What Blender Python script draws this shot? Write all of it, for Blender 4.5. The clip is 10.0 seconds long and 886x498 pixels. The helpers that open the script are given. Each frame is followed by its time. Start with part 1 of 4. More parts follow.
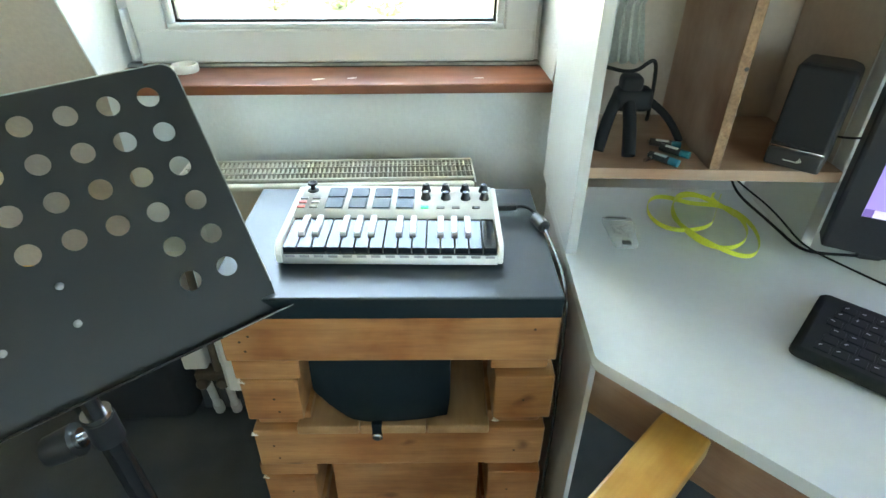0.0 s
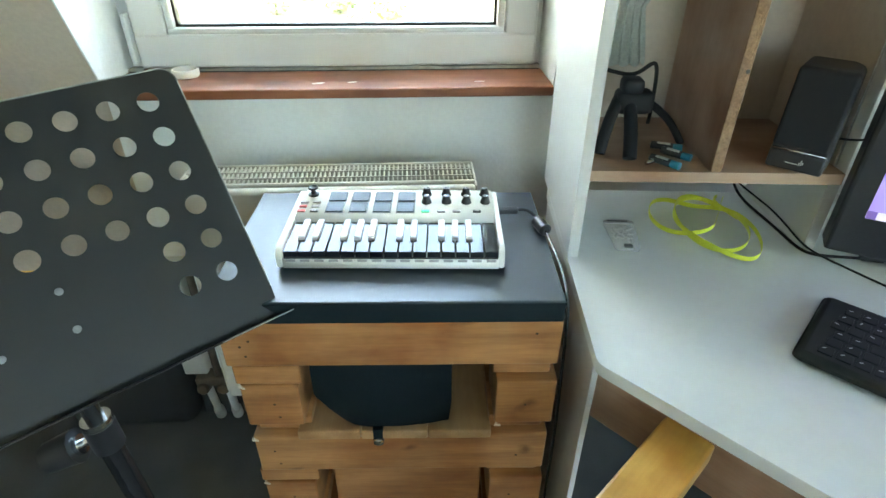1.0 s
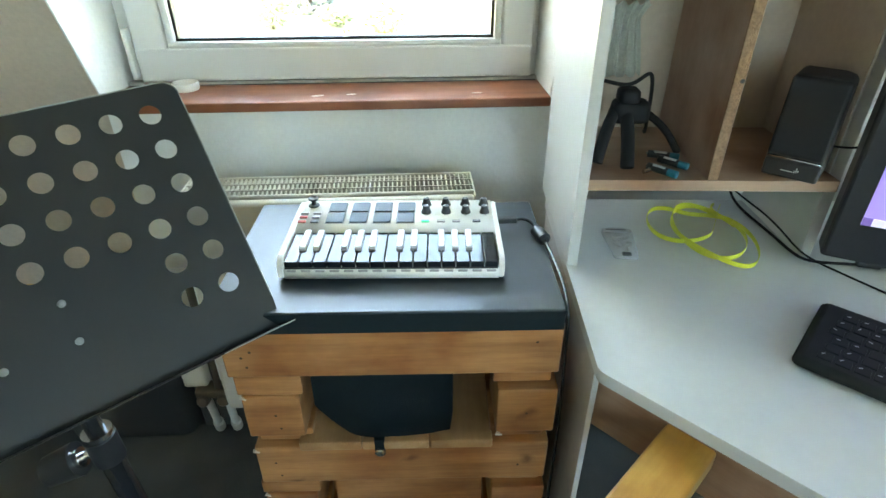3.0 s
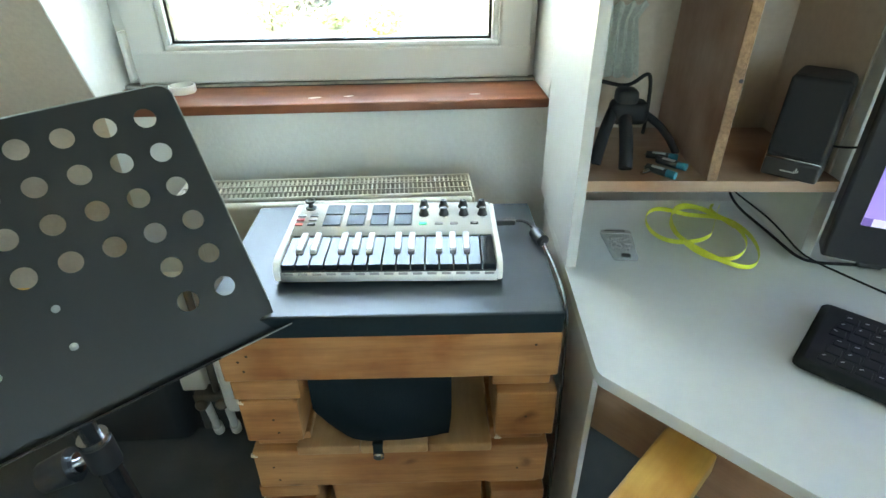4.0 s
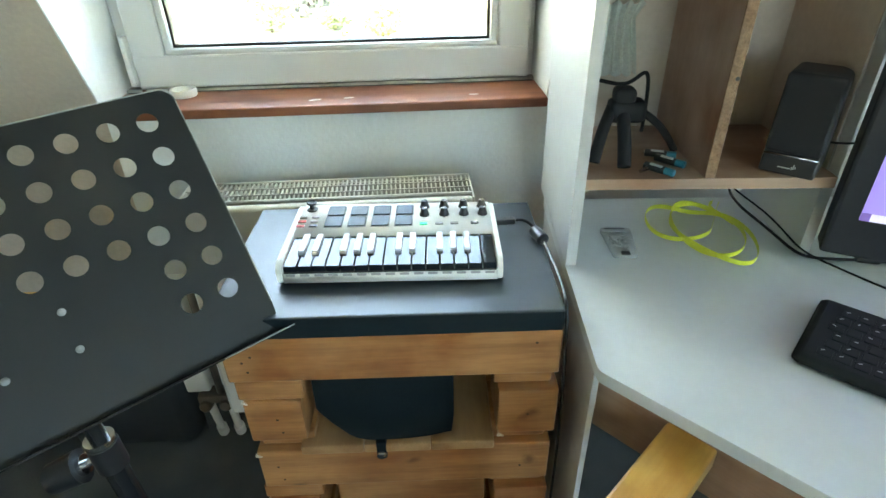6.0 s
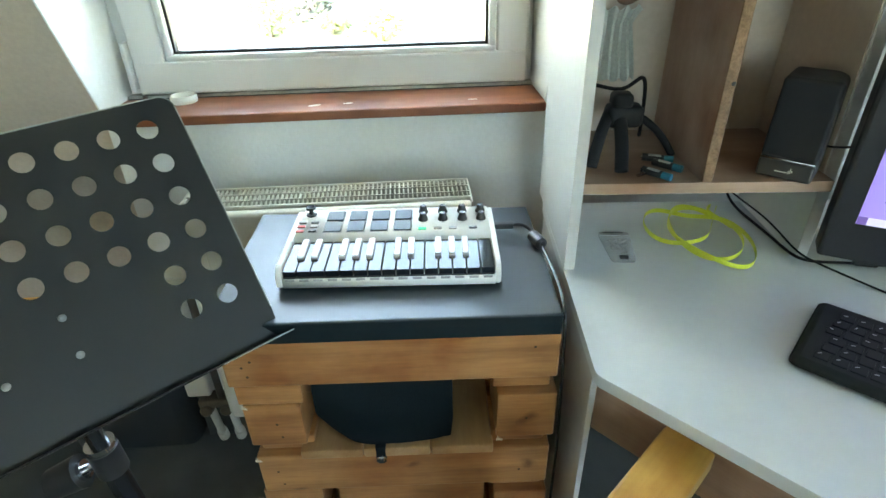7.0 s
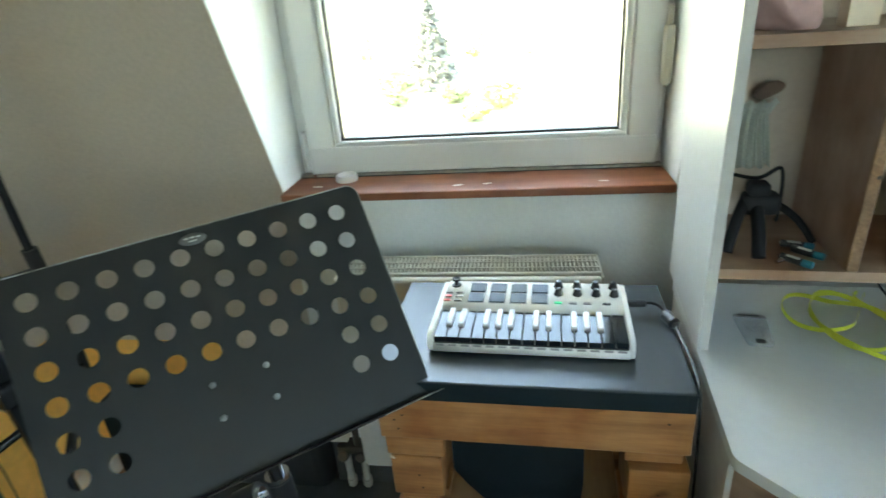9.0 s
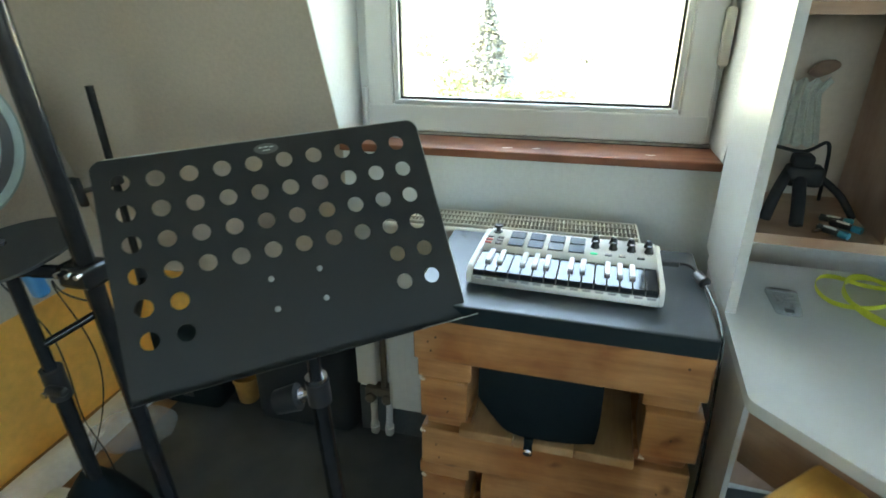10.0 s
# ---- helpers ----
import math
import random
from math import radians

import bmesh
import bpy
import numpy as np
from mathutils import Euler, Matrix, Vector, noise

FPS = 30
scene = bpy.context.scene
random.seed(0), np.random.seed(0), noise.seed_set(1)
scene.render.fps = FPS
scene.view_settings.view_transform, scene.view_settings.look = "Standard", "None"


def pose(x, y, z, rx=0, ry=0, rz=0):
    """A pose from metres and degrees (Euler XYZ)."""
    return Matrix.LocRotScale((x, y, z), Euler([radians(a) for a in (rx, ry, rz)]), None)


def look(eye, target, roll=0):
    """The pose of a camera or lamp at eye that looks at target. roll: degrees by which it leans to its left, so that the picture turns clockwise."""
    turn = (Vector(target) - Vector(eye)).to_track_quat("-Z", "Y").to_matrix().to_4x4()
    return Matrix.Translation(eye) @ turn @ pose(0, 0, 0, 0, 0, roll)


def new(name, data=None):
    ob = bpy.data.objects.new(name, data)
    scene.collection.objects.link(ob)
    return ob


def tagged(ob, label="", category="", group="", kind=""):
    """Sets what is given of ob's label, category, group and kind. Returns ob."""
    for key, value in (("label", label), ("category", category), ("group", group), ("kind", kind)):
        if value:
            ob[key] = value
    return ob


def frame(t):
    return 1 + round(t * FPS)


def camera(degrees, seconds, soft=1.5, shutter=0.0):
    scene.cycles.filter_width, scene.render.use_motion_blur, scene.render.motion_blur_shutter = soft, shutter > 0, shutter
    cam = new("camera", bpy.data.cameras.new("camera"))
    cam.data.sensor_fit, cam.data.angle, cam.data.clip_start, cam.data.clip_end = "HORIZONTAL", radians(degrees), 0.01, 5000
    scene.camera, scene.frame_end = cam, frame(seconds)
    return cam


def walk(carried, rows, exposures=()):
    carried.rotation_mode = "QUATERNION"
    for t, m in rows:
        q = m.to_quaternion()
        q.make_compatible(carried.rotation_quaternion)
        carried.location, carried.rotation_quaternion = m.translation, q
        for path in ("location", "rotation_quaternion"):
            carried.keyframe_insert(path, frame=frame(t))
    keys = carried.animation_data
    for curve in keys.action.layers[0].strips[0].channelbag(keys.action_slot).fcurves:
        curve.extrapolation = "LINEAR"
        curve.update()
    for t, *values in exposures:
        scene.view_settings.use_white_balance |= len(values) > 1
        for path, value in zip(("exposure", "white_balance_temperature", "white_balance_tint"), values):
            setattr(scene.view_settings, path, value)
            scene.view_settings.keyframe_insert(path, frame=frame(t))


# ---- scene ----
cam = camera(77.2, 10.0, shutter=0.4)
PATH = [
    (0, (0.038, -0.041, 1.238), (0.131, 1.635, 0.151), 0.5),
    (0.5, (0.035, -0.037, 1.238), (0.126, 1.642, 0.155), 0.4),
    (1, (0.039, -0.038, 1.237), (0.127, 1.645, 0.16), 0.2),
    (1.5, (0.041, -0.039, 1.238), (0.129, 1.648, 0.167), 0.0),
    (2, (0.037, -0.041, 1.236), (0.127, 1.647, 0.168), -0.0),
    (2.5, (0.035, -0.044, 1.238), (0.13, 1.655, 0.187), -0.0),
    (4, (0.039, -0.038, 1.237), (0.136, 1.667, 0.197), -0.4),
    (4.5, (0.043, -0.037, 1.237), (0.137, 1.667, 0.196), -0.6),
    (5, (0.044, -0.037, 1.236), (0.141, 1.668, 0.194), -0.9),
    (5.5, (0.039, -0.04, 1.238), (0.133, 1.665, 0.196), -1.0),
    (7, (0.044, -0.046, 1.244), (0.131, 1.666, 0.213), -1.4),
    (7.5, (0.037, -0.046, 1.245), (0.13, 1.672, 0.226), -1.2),
    (8, (0.034, -0.047, 1.244), (0.111, 1.672, 0.225), -1.3),
    (8.2, (0.032, -0.048, 1.253), (0.113, 1.676, 0.242), -1.1),
    (8.5, (0.019, -0.075, 1.281), (0.013, 1.685, 0.33), -2.1),
    (8.7, (0.018, -0.092, 1.302), (-0.120, 1.683, 0.390), -3.9),
    (9, (-0.001, -0.117, 1.307), (-0.296, 1.683, 0.486), -4.6),
    (9.2, (0.005, -0.135, 1.308), (-0.385, 1.653, 0.501), -4.4),
    (9.5, (0.02, -0.137, 1.263), (-0.387, 1.657, 0.479), -2.7),
    (9.7, (0.015, -0.153, 1.238), (-0.406, 1.635, 0.445), -0.6),
    (10, (-0.002, -0.215, 1.234), (-0.423, 1.563, 0.421), -0.1),
]
walk(cam, [(t, look(eye, target, roll)) for t, eye, target, roll in PATH],
     [(0, 5.08, 7900, 1), (4.0, 4.95, 7900, 1), (8.0, 4.93, 7900, 1), (8.6, 4.7, 7900, 1), (9.0, 4.53, 7900, 1), (10.0, 4.45, 7900, 1)])

# ---------- world and sun ----------
world = bpy.data.worlds.new("sky")
scene.world = world
world.use_nodes = True
wn = world.node_tree.nodes
sky = wn.new("ShaderNodeTexSky")
sky.sky_type = "NISHITA"
sky.sun_disc = False
sky.sun_elevation, sky.sun_rotation = radians(58), radians(276)
sky.dust_density = 2.5
# bright thin overcast over the clear sky
veil = wn.new("ShaderNodeMix")
veil.data_type, veil.blend_type = "RGBA", "ADD"
veil.inputs["Factor"].default_value = 1.0
veil.inputs["B"].default_value = (0.34, 0.70, 1.15, 1)
world.node_tree.links.new(sky.outputs[0], veil.inputs["A"])
world.node_tree.links.new(veil.outputs["Result"], wn["Background"].inputs[0])
wn["Background"].inputs[1].default_value = 0.15

sun = new("sun", bpy.data.lights.new("sun", "SUN"))
sun.data.energy, sun.data.angle, sun.data.color = 4.0, radians(0.6), (1.0, 0.95, 0.86)
sun.matrix_world = look((0, 0, 20), (9.0, -1.0, 5.0))

# ---------- materials ----------
def mat(name, color, rough=0.5, metal=0.0, vary=0.12, grain=40.0, bump=0.0, coarse=5.0, second=None, stretch=(1, 1, 1), coat=0.0, rvary=0.0, spec=0.5):
    m = bpy.data.materials.new(name)
    m.use_nodes = True
    nt = m.node_tree
    n, l = nt.nodes, nt.links
    b = n["Principled BSDF"]
    b.inputs["Roughness"].default_value = rough
    b.inputs["Metallic"].default_value = metal
    b.inputs["Coat Weight"].default_value = coat
    b.inputs["Specular IOR Level"].default_value = spec
    tc = n.new("ShaderNodeTexCoord")
    mp = n.new("ShaderNodeMapping")
    mp.inputs["Scale"].default_value = stretch
    l.new(tc.outputs["Object"], mp.inputs[0])
    fine, big = n.new("ShaderNodeTexNoise"), n.new("ShaderNodeTexNoise")
    for tex, s in ((fine, grain), (big, coarse)):
        tex.inputs["Scale"].default_value = s
        tex.inputs["Detail"].default_value = 6
        l.new(mp.outputs[0], tex.inputs["Vector"])
    mix = n.new("ShaderNodeMix")
    mix.data_type = "RGBA"
    c2 = second or tuple(c * (1 - vary) for c in color)
    c1 = color if second else tuple(min(1, c * (1 + vary * 0.6)) for c in color)
    mix.inputs["A"].default_value, mix.inputs["B"].default_value = (*c1, 1), (*c2, 1)
    add = n.new("ShaderNodeMath")
    add.operation = "ADD"
    half = n.new("ShaderNodeMath")
    half.operation = "MULTIPLY"
    half.inputs[1].default_value = 0.5
    l.new(fine.outputs[0], add.inputs[0])
    l.new(big.outputs[0], add.inputs[1])
    l.new(add.outputs[0], half.inputs[0])
    ramp = n.new("ShaderNodeMapRange")
    ramp.inputs["From Min"].default_value, ramp.inputs["From Max"].default_value = 0.35, 0.65
    l.new(half.outputs[0], ramp.inputs[0])
    l.new(ramp.outputs[0], mix.inputs["Factor"])
    l.new(mix.outputs["Result"], b.inputs["Base Color"])
    if rvary:
        rr = n.new("ShaderNodeMapRange")
        rr.inputs["To Min"].default_value, rr.inputs["To Max"].default_value = max(0.02, rough - rvary), rough + rvary
        l.new(big.outputs[0], rr.inputs[0])
        l.new(rr.outputs[0], b.inputs["Roughness"])
    if bump:
        bp = n.new("ShaderNodeBump")
        bp.inputs["Strength"].default_value = 0.5
        bp.inputs["Distance"].default_value = bump
        l.new(fine.outputs[0], bp.inputs["Height"])
        l.new(bp.outputs[0], b.inputs["Normal"])
    return m


def wood(name, light, dark, rough=0.5, axis="x", knots=True, scale=1.0, coat=0.0):
    """Sawn timber with grain along one axis and some knots; each piece differs."""
    m = bpy.data.materials.new(name)
    m.use_nodes = True
    nt = m.node_tree
    n, l = nt.nodes, nt.links
    b = n["Principled BSDF"]
    b.inputs["Roughness"].default_value = rough
    b.inputs["Coat Weight"].default_value = coat
    tc, info, off = n.new("ShaderNodeTexCoord"), n.new("ShaderNodeObjectInfo"), n.new("ShaderNodeVectorMath")
    l.new(tc.outputs["Object"], off.inputs[0])
    sc = n.new("ShaderNodeMath")
    sc.operation = "MULTIPLY"
    sc.inputs[1].default_value = 7.0
    l.new(info.outputs["Random"], sc.inputs[0])
    l.new(sc.outputs[0], off.inputs[1])
    mp = n.new("ShaderNodeMapping")
    mp.inputs["Scale"].default_value = {"x": (0.08, 1, 1), "y": (1, 0.08, 1), "z": (1, 1, 0.08)}[axis]
    l.new(off.outputs[0], mp.inputs[0])
    fine, big, blot = n.new("ShaderNodeTexNoise"), n.new("ShaderNodeTexNoise"), n.new("ShaderNodeTexNoise")
    for tex, s, v in ((fine, 260 * scale, mp), (big, 38 * scale, mp), (blot, 7 * scale, off)):
        tex.inputs["Scale"].default_value = s
        tex.inputs["Detail"].default_value = 5
        l.new(v.outputs[0], tex.inputs["Vector"])
    mix = n.new("ShaderNodeMix")
    mix.data_type = "RGBA"
    mix.inputs["A"].default_value, mix.inputs["B"].default_value = (*light, 1), (*dark, 1)
    add = n.new("ShaderNodeMath")
    add.operation = "MULTIPLY_ADD"
    add.inputs[1].default_value = 0.45
    l.new(fine.outputs[0], add.inputs[0])
    l.new(big.outputs[0], add.inputs[2])
    r = n.new("ShaderNodeMapRange")
    r.inputs["From Min"].default_value, r.inputs["From Max"].default_value = 0.5, 1.0
    l.new(add.outputs[0], r.inputs[0])
    l.new(r.outputs[0], mix.inputs["Factor"])
    last = mix
    bl = n.new("ShaderNodeMix")
    bl.data_type, bl.blend_type = "RGBA", "MULTIPLY"
    bl.inputs["B"].default_value = (0.64, 0.49, 0.40, 1)
    br = n.new("ShaderNodeMapRange")
    br.inputs["From Min"].default_value, br.inputs["From Max"].default_value = 0.44, 0.66
    l.new(blot.outputs[0], br.inputs[0])
    l.new(br.outputs[0], bl.inputs["Factor"])
    l.new(last.outputs["Result"], bl.inputs["A"])
    last = bl
    if knots:
        vo = n.new("ShaderNodeTexVoronoi")
        vo.voronoi_dimensions = "2D"
        vo.inputs["Scale"].default_value = 8.0 * scale
        sep, com = n.new("ShaderNodeSeparateXYZ"), n.new("ShaderNodeCombineXYZ")
        l.new(off.outputs[0], sep.inputs[0])
        long, cross = {"x": ("X", "Z"), "y": ("Y", "X"), "z": ("Z", "X")}[axis]
        sq = n.new("ShaderNodeMath")
        sq.operation = "MULTIPLY"
        sq.inputs[1].default_value = 0.62
        l.new(sep.outputs[long], sq.inputs[0])
        l.new(sq.outputs[0], com.inputs[0])
        l.new(sep.outputs[cross], com.inputs[1])
        warp = n.new("ShaderNodeVectorMath")
        warp.operation = "MULTIPLY_ADD"
        warp.inputs[1].default_value = (0.09, 0.09, 0.0)
        l.new(blot.outputs["Color"], warp.inputs[0])
        l.new(com.outputs[0], warp.inputs[2])
        l.new(warp.outputs[0], vo.inputs["Vector"])
        kr = n.new("ShaderNodeMapRange")
        kr.inputs["From Min"].default_value, kr.inputs["From Max"].default_value = 0.02, 0.085
        kr.inputs["To Min"].default_value, kr.inputs["To Max"].default_value = 0.8, 0.0
        l.new(vo.outputs["Distance"], kr.inputs[0])
        kn = n.new("ShaderNodeMix")
        kn.data_type = "RGBA"
        kn.inputs["B"].default_value = (dark[0] * 0.45, dark[1] * 0.38, dark[2] * 0.3, 1)
        l.new(kr.outputs[0], kn.inputs["Factor"])
        l.new(last.outputs["Result"], kn.inputs["A"])
        last = kn
    l.new(last.outputs["Result"], b.inputs["Base Color"])
    bp = n.new("ShaderNodeBump")
    bp.inputs["Strength"].default_value, bp.inputs["Distance"].default_value = 0.4, 0.0006
    l.new(fine.outputs[0], bp.inputs["Height"])
    l.new(bp.outputs[0], b.inputs["Normal"])
    return m


def glow(name, color, strength):
    m = bpy.data.materials.new(name)
    m.use_nodes = True
    b = m.node_tree.nodes["Principled BSDF"]
    b.inputs["Base Color"].default_value = (*color, 1)
    b.inputs["Emission Color"].default_value = (*color, 1)
    b.inputs["Emission Strength"].default_value = strength
    return m


def clear(name, tint=(1, 1, 1), rough=0.0):
    m = bpy.data.materials.new(name)
    m.use_nodes = True
    b = m.node_tree.nodes["Principled BSDF"]
    b.inputs["Base Color"].default_value = (*tint, 1)
    b.inputs["Transmission Weight"].default_value = 1.0
    b.inputs["Roughness"].default_value = rough
    b.inputs["IOR"].default_value = 1.45
    return m


PLASTER = mat("wall_plaster", (0.73, 0.745, 0.735), 0.9, vary=0.05, grain=120, bump=0.0020, coarse=3)
# Dimmer copy of the plaster: warm, weak room light is put into the colour.
PLASTER_DIM = mat("dim_warm_plaster", (0.57, 0.495, 0.415), 0.9, vary=0.09, grain=110, bump=0.002, coarse=2.2)
# Unseen rear walls, coloured cream to warm the light bounced into the room.
BOUNCEW = mat("warm_bounce_plaster", (0.76, 0.68, 0.55), 0.9, vary=0.05, grain=120, bump=0.002, coarse=3)
CEILING = mat("ceiling_paint", (0.8, 0.79, 0.76), 0.9, vary=0.03, grain=90, bump=0.001)
DADO = mat("ochre_wall_paint", (0.93, 0.50, 0.12), 0.5, vary=0.16, grain=30, bump=0.0008, coarse=4)
TRIMW = mat("white_trim_paint", (0.86, 0.87, 0.88), 0.4, vary=0.05)
FLOORW = wood("floor_boards", (0.36, 0.2, 0.085), (0.24, 0.12, 0.05), 0.4, "y", knots=False)
RUG = mat("charcoal_carpet", (0.088, 0.092, 0.088), 0.95, vary=0.4, grain=420, bump=0.003, coarse=6)
PVC = mat("white_window_plastic", (0.62, 0.625, 0.62), 0.28, vary=0.04, grain=12, coarse=3)
GASKET = mat("black_rubber_gasket", (0.02, 0.02, 0.02), 0.6)
SILLW = wood("red_brown_sill_varnish", (0.29, 0.105, 0.05), (0.19, 0.062, 0.028), 0.5, "x", knots=False, coat=0.04)
CHIP = mat("bare_chipped_paint", (0.75, 0.68, 0.6), 0.8)
RADM = mat("cream_radiator_enamel", (0.60, 0.565, 0.495), 0.35, vary=0.05)
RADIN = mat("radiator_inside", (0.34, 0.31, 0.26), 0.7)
PIPE = mat("white_pipe_paint", (0.72, 0.7, 0.66), 0.4)
BRASSD = mat("dull_valve_metal", (0.16, 0.13, 0.10), 0.4, 0.8)
SLAB = mat("black_laminate", (0.019, 0.029, 0.035), 0.36, vary=0.15, grain=300, coarse=6, rvary=0.03, spec=0.56)
PINE = wood("varnished_pine", (0.50, 0.25, 0.10), (0.28, 0.115, 0.042), 0.40, "x", coat=0.15)
PINEY = wood("varnished_pine_deck", (0.47, 0.29, 0.15), (0.35, 0.20, 0.095), 0.45, "y", coat=0.1)
BAGM = mat("black_nylon", (0.006, 0.011, 0.013), 0.75, vary=0.3, grain=500, bump=0.0008, spec=0.15)
KCAP = mat("black_key_plastic", (0.020, 0.022, 0.019), 0.6, vary=0.2, spec=0.18)
SHELLW = mat("white_controller_plastic", (0.73, 0.705, 0.675), 0.42, vary=0.03)
KEYB = mat("glossy_black_key", (0.012, 0.016, 0.020), 0.09, vary=0.1, coat=0.0, spec=0.42)
KEYW = mat("white_sharp_key", (0.60, 0.575, 0.56), 0.28, vary=0.03)
KEYG = mat("grey_sharp_front", (0.33, 0.31, 0.31), 0.4)
PADM = mat("dark_rubber_pad", (0.045, 0.065, 0.09), 0.5, vary=0.1, spec=0.4)
PADR = mat("grey_pad_rim", (0.36, 0.36, 0.38), 0.5)
BLK = mat("black_plastic", (0.018, 0.018, 0.02), 0.4, vary=0.2, grain=200)
BLKM = mat("matt_black_plastic", (0.030, 0.030, 0.031), 0.62, vary=0.25, grain=300, bump=0.0003)
GREYB = mat("grey_button", (0.36, 0.34, 0.345), 0.5)
REDB = mat("red_button", (0.65, 0.13, 0.13), 0.5)
GREENL = glow("lit_green_button", (0.05, 0.85, 0.45), 0.0100)
STEEL = mat("bright_steel", (0.62, 0.62, 0.63), 0.22, 1.0, vary=0.1)
DARKST = mat("dark_steel_tube", (0.018, 0.018, 0.019), 0.24, 0.0, vary=0.15, spec=0.4)
WORN = mat("worn_bare_edge", (0.34, 0.34, 0.32), 0.5, 0.2, vary=0.5, grain=60, coarse=20)
BADGE = mat("worn_badge_metal", (0.10, 0.10, 0.10), 0.4, 0.5, vary=0.3, grain=500)
DULL = mat("dull_grey_metal", (0.3, 0.3, 0.3), 0.45, 0.8, vary=0.2, grain=200)
PLATE = mat("black_powder_coat", (0.013, 0.014, 0.014), 0.46, vary=0.15, grain=600, bump=0.0002, coarse=4, spec=0.38)
DESK = mat("white_desk_laminate", (0.59, 0.61, 0.60), 0.38, vary=0.035, grain=60, coarse=4, rvary=0.06)
DESKE = mat("grey_edge_band", (0.5, 0.49, 0.47), 0.5, vary=0.08)
OAK = wood("oak_print_laminate", (0.40, 0.265, 0.185), (0.30, 0.19, 0.125), 0.42, "x", knots=False)
OAKZ = wood("brown_print_laminate", (0.45, 0.30, 0.225), (0.36, 0.23, 0.17), 0.45, "z", knots=False)
CHIPB = mat("raw_chipboard_edge", (0.31, 0.19, 0.112), 0.9, vary=0.5, grain=330, bump=0.003, coarse=90, second=(0.17, 0.098, 0.056))
BACKB = mat("pale_hardboard", (0.50, 0.43, 0.36), 0.7, vary=0.08, grain=80)
YELW = wood("yellow_varnished_wood", (0.80, 0.50, 0.15), (0.68, 0.38, 0.09), 0.34, "x", knots=False, coat=0.35)
LACE = mat("neon_yellow_ribbon", (0.60, 0.63, 0.05), 0.55, vary=0.12, grain=300, bump=0.0004)
CABLE = mat("black_cable_rubber", (0.012, 0.012, 0.013), 0.6, spec=0.2)
CLEARP = mat("clear_plastic_film", (0.75, 0.8, 0.82), 0.15, vary=0.03)
CLEARP.node_tree.nodes["Principled BSDF"].inputs["Alpha"].default_value = 0.30
LILAC = glow("lilac_screen", (0.36, 0.27, 0.86), 0.0187)
LILACL = glow("pale_screen_strip", (0.72, 0.68, 0.95), 0.0187)
LILACD = glow("dark_screen_marks", (0.16, 0.10, 0.42), 0.0175)
BLUEP = mat("blue_plastic", (0.05, 0.22, 0.42), 0.4)
TEAL = mat("teal_battery_sleeve", (0.02, 0.17, 0.24), 0.3)
BOXM = mat("charcoal_box_fabric", (0.02, 0.021, 0.021), 0.9, vary=0.3, grain=400, bump=0.001)
MINT = mat("pale_mint_cloth", (0.47, 0.50, 0.465), 0.9, vary=0.15, grain=200, bump=0.001)
BROWNC = mat("brown_cloth", (0.2, 0.13, 0.10), 0.9, vary=0.2)
PINKC = mat("dusty_pink_cloth", (0.55, 0.36, 0.35), 0.9, vary=0.2)
CARD = mat("cream_card", (0.72, 0.62, 0.5), 0.8)
MARK = mat("pale_print", (0.55, 0.56, 0.55), 0.6)
GLASS = clear("window_glass")
HEAD = mat("grey_drum_head", (0.33, 0.42, 0.42), 0.5, vary=0.08)
GRASS = mat("sunlit_grass", (0.34, 0.36, 0.2), 0.9, vary=0.4, grain=3, coarse=0.15, second=(0.42, 0.42, 0.27))
PATHM = mat("pale_gravel", (0.5, 0.47, 0.42), 0.9)
LEAF = mat("shrub_leaf", (0.26, 0.30, 0.17), 0.8, vary=0.5, grain=2)
LEAFY = mat("yellow_shrub_leaf", (0.50, 0.50, 0.17), 0.8, vary=0.4, grain=2)
LEAFG = mat("pale_grey_leaf", (0.40, 0.41, 0.37), 0.85, vary=0.3, grain=2)
LEAFD = mat("conifer_needles", (0.17, 0.175, 0.16), 0.85, vary=0.4, grain=2)
BARK = mat("bark", (0.09, 0.055, 0.035), 0.9, vary=0.3)

# ---------- mesh helpers ----------
def box(bm, x0, x1, y0, y1, z0, z1, bevel=0.0, seg=2):
    m = Matrix.Translation(((x0 + x1) / 2, (y0 + y1) / 2, (z0 + z1) / 2)) @ Matrix.Diagonal((x1 - x0, y1 - y0, z1 - z0, 1))
    vs = bmesh.ops.create_cube(bm, size=1.0, matrix=m)["verts"]
    if bevel:
        es = {e for v in vs for e in v.link_edges}
        bmesh.ops.bevel(bm, geom=list(es), offset=bevel, segments=seg, affect="EDGES", profile=0.5)
    return bm


def rod(bm, a, b, r, r2=None, seg=16):
    a, b = Vector(a), Vector(b)
    m = Matrix.Translation((a + b) / 2) @ (b - a).to_track_quat("Z", "Y").to_matrix().to_4x4()
    bmesh.ops.create_cone(bm, cap_ends=True, segments=seg, radius1=r, radius2=r if r2 is None else r2, depth=(b - a).length, matrix=m)
    return bm


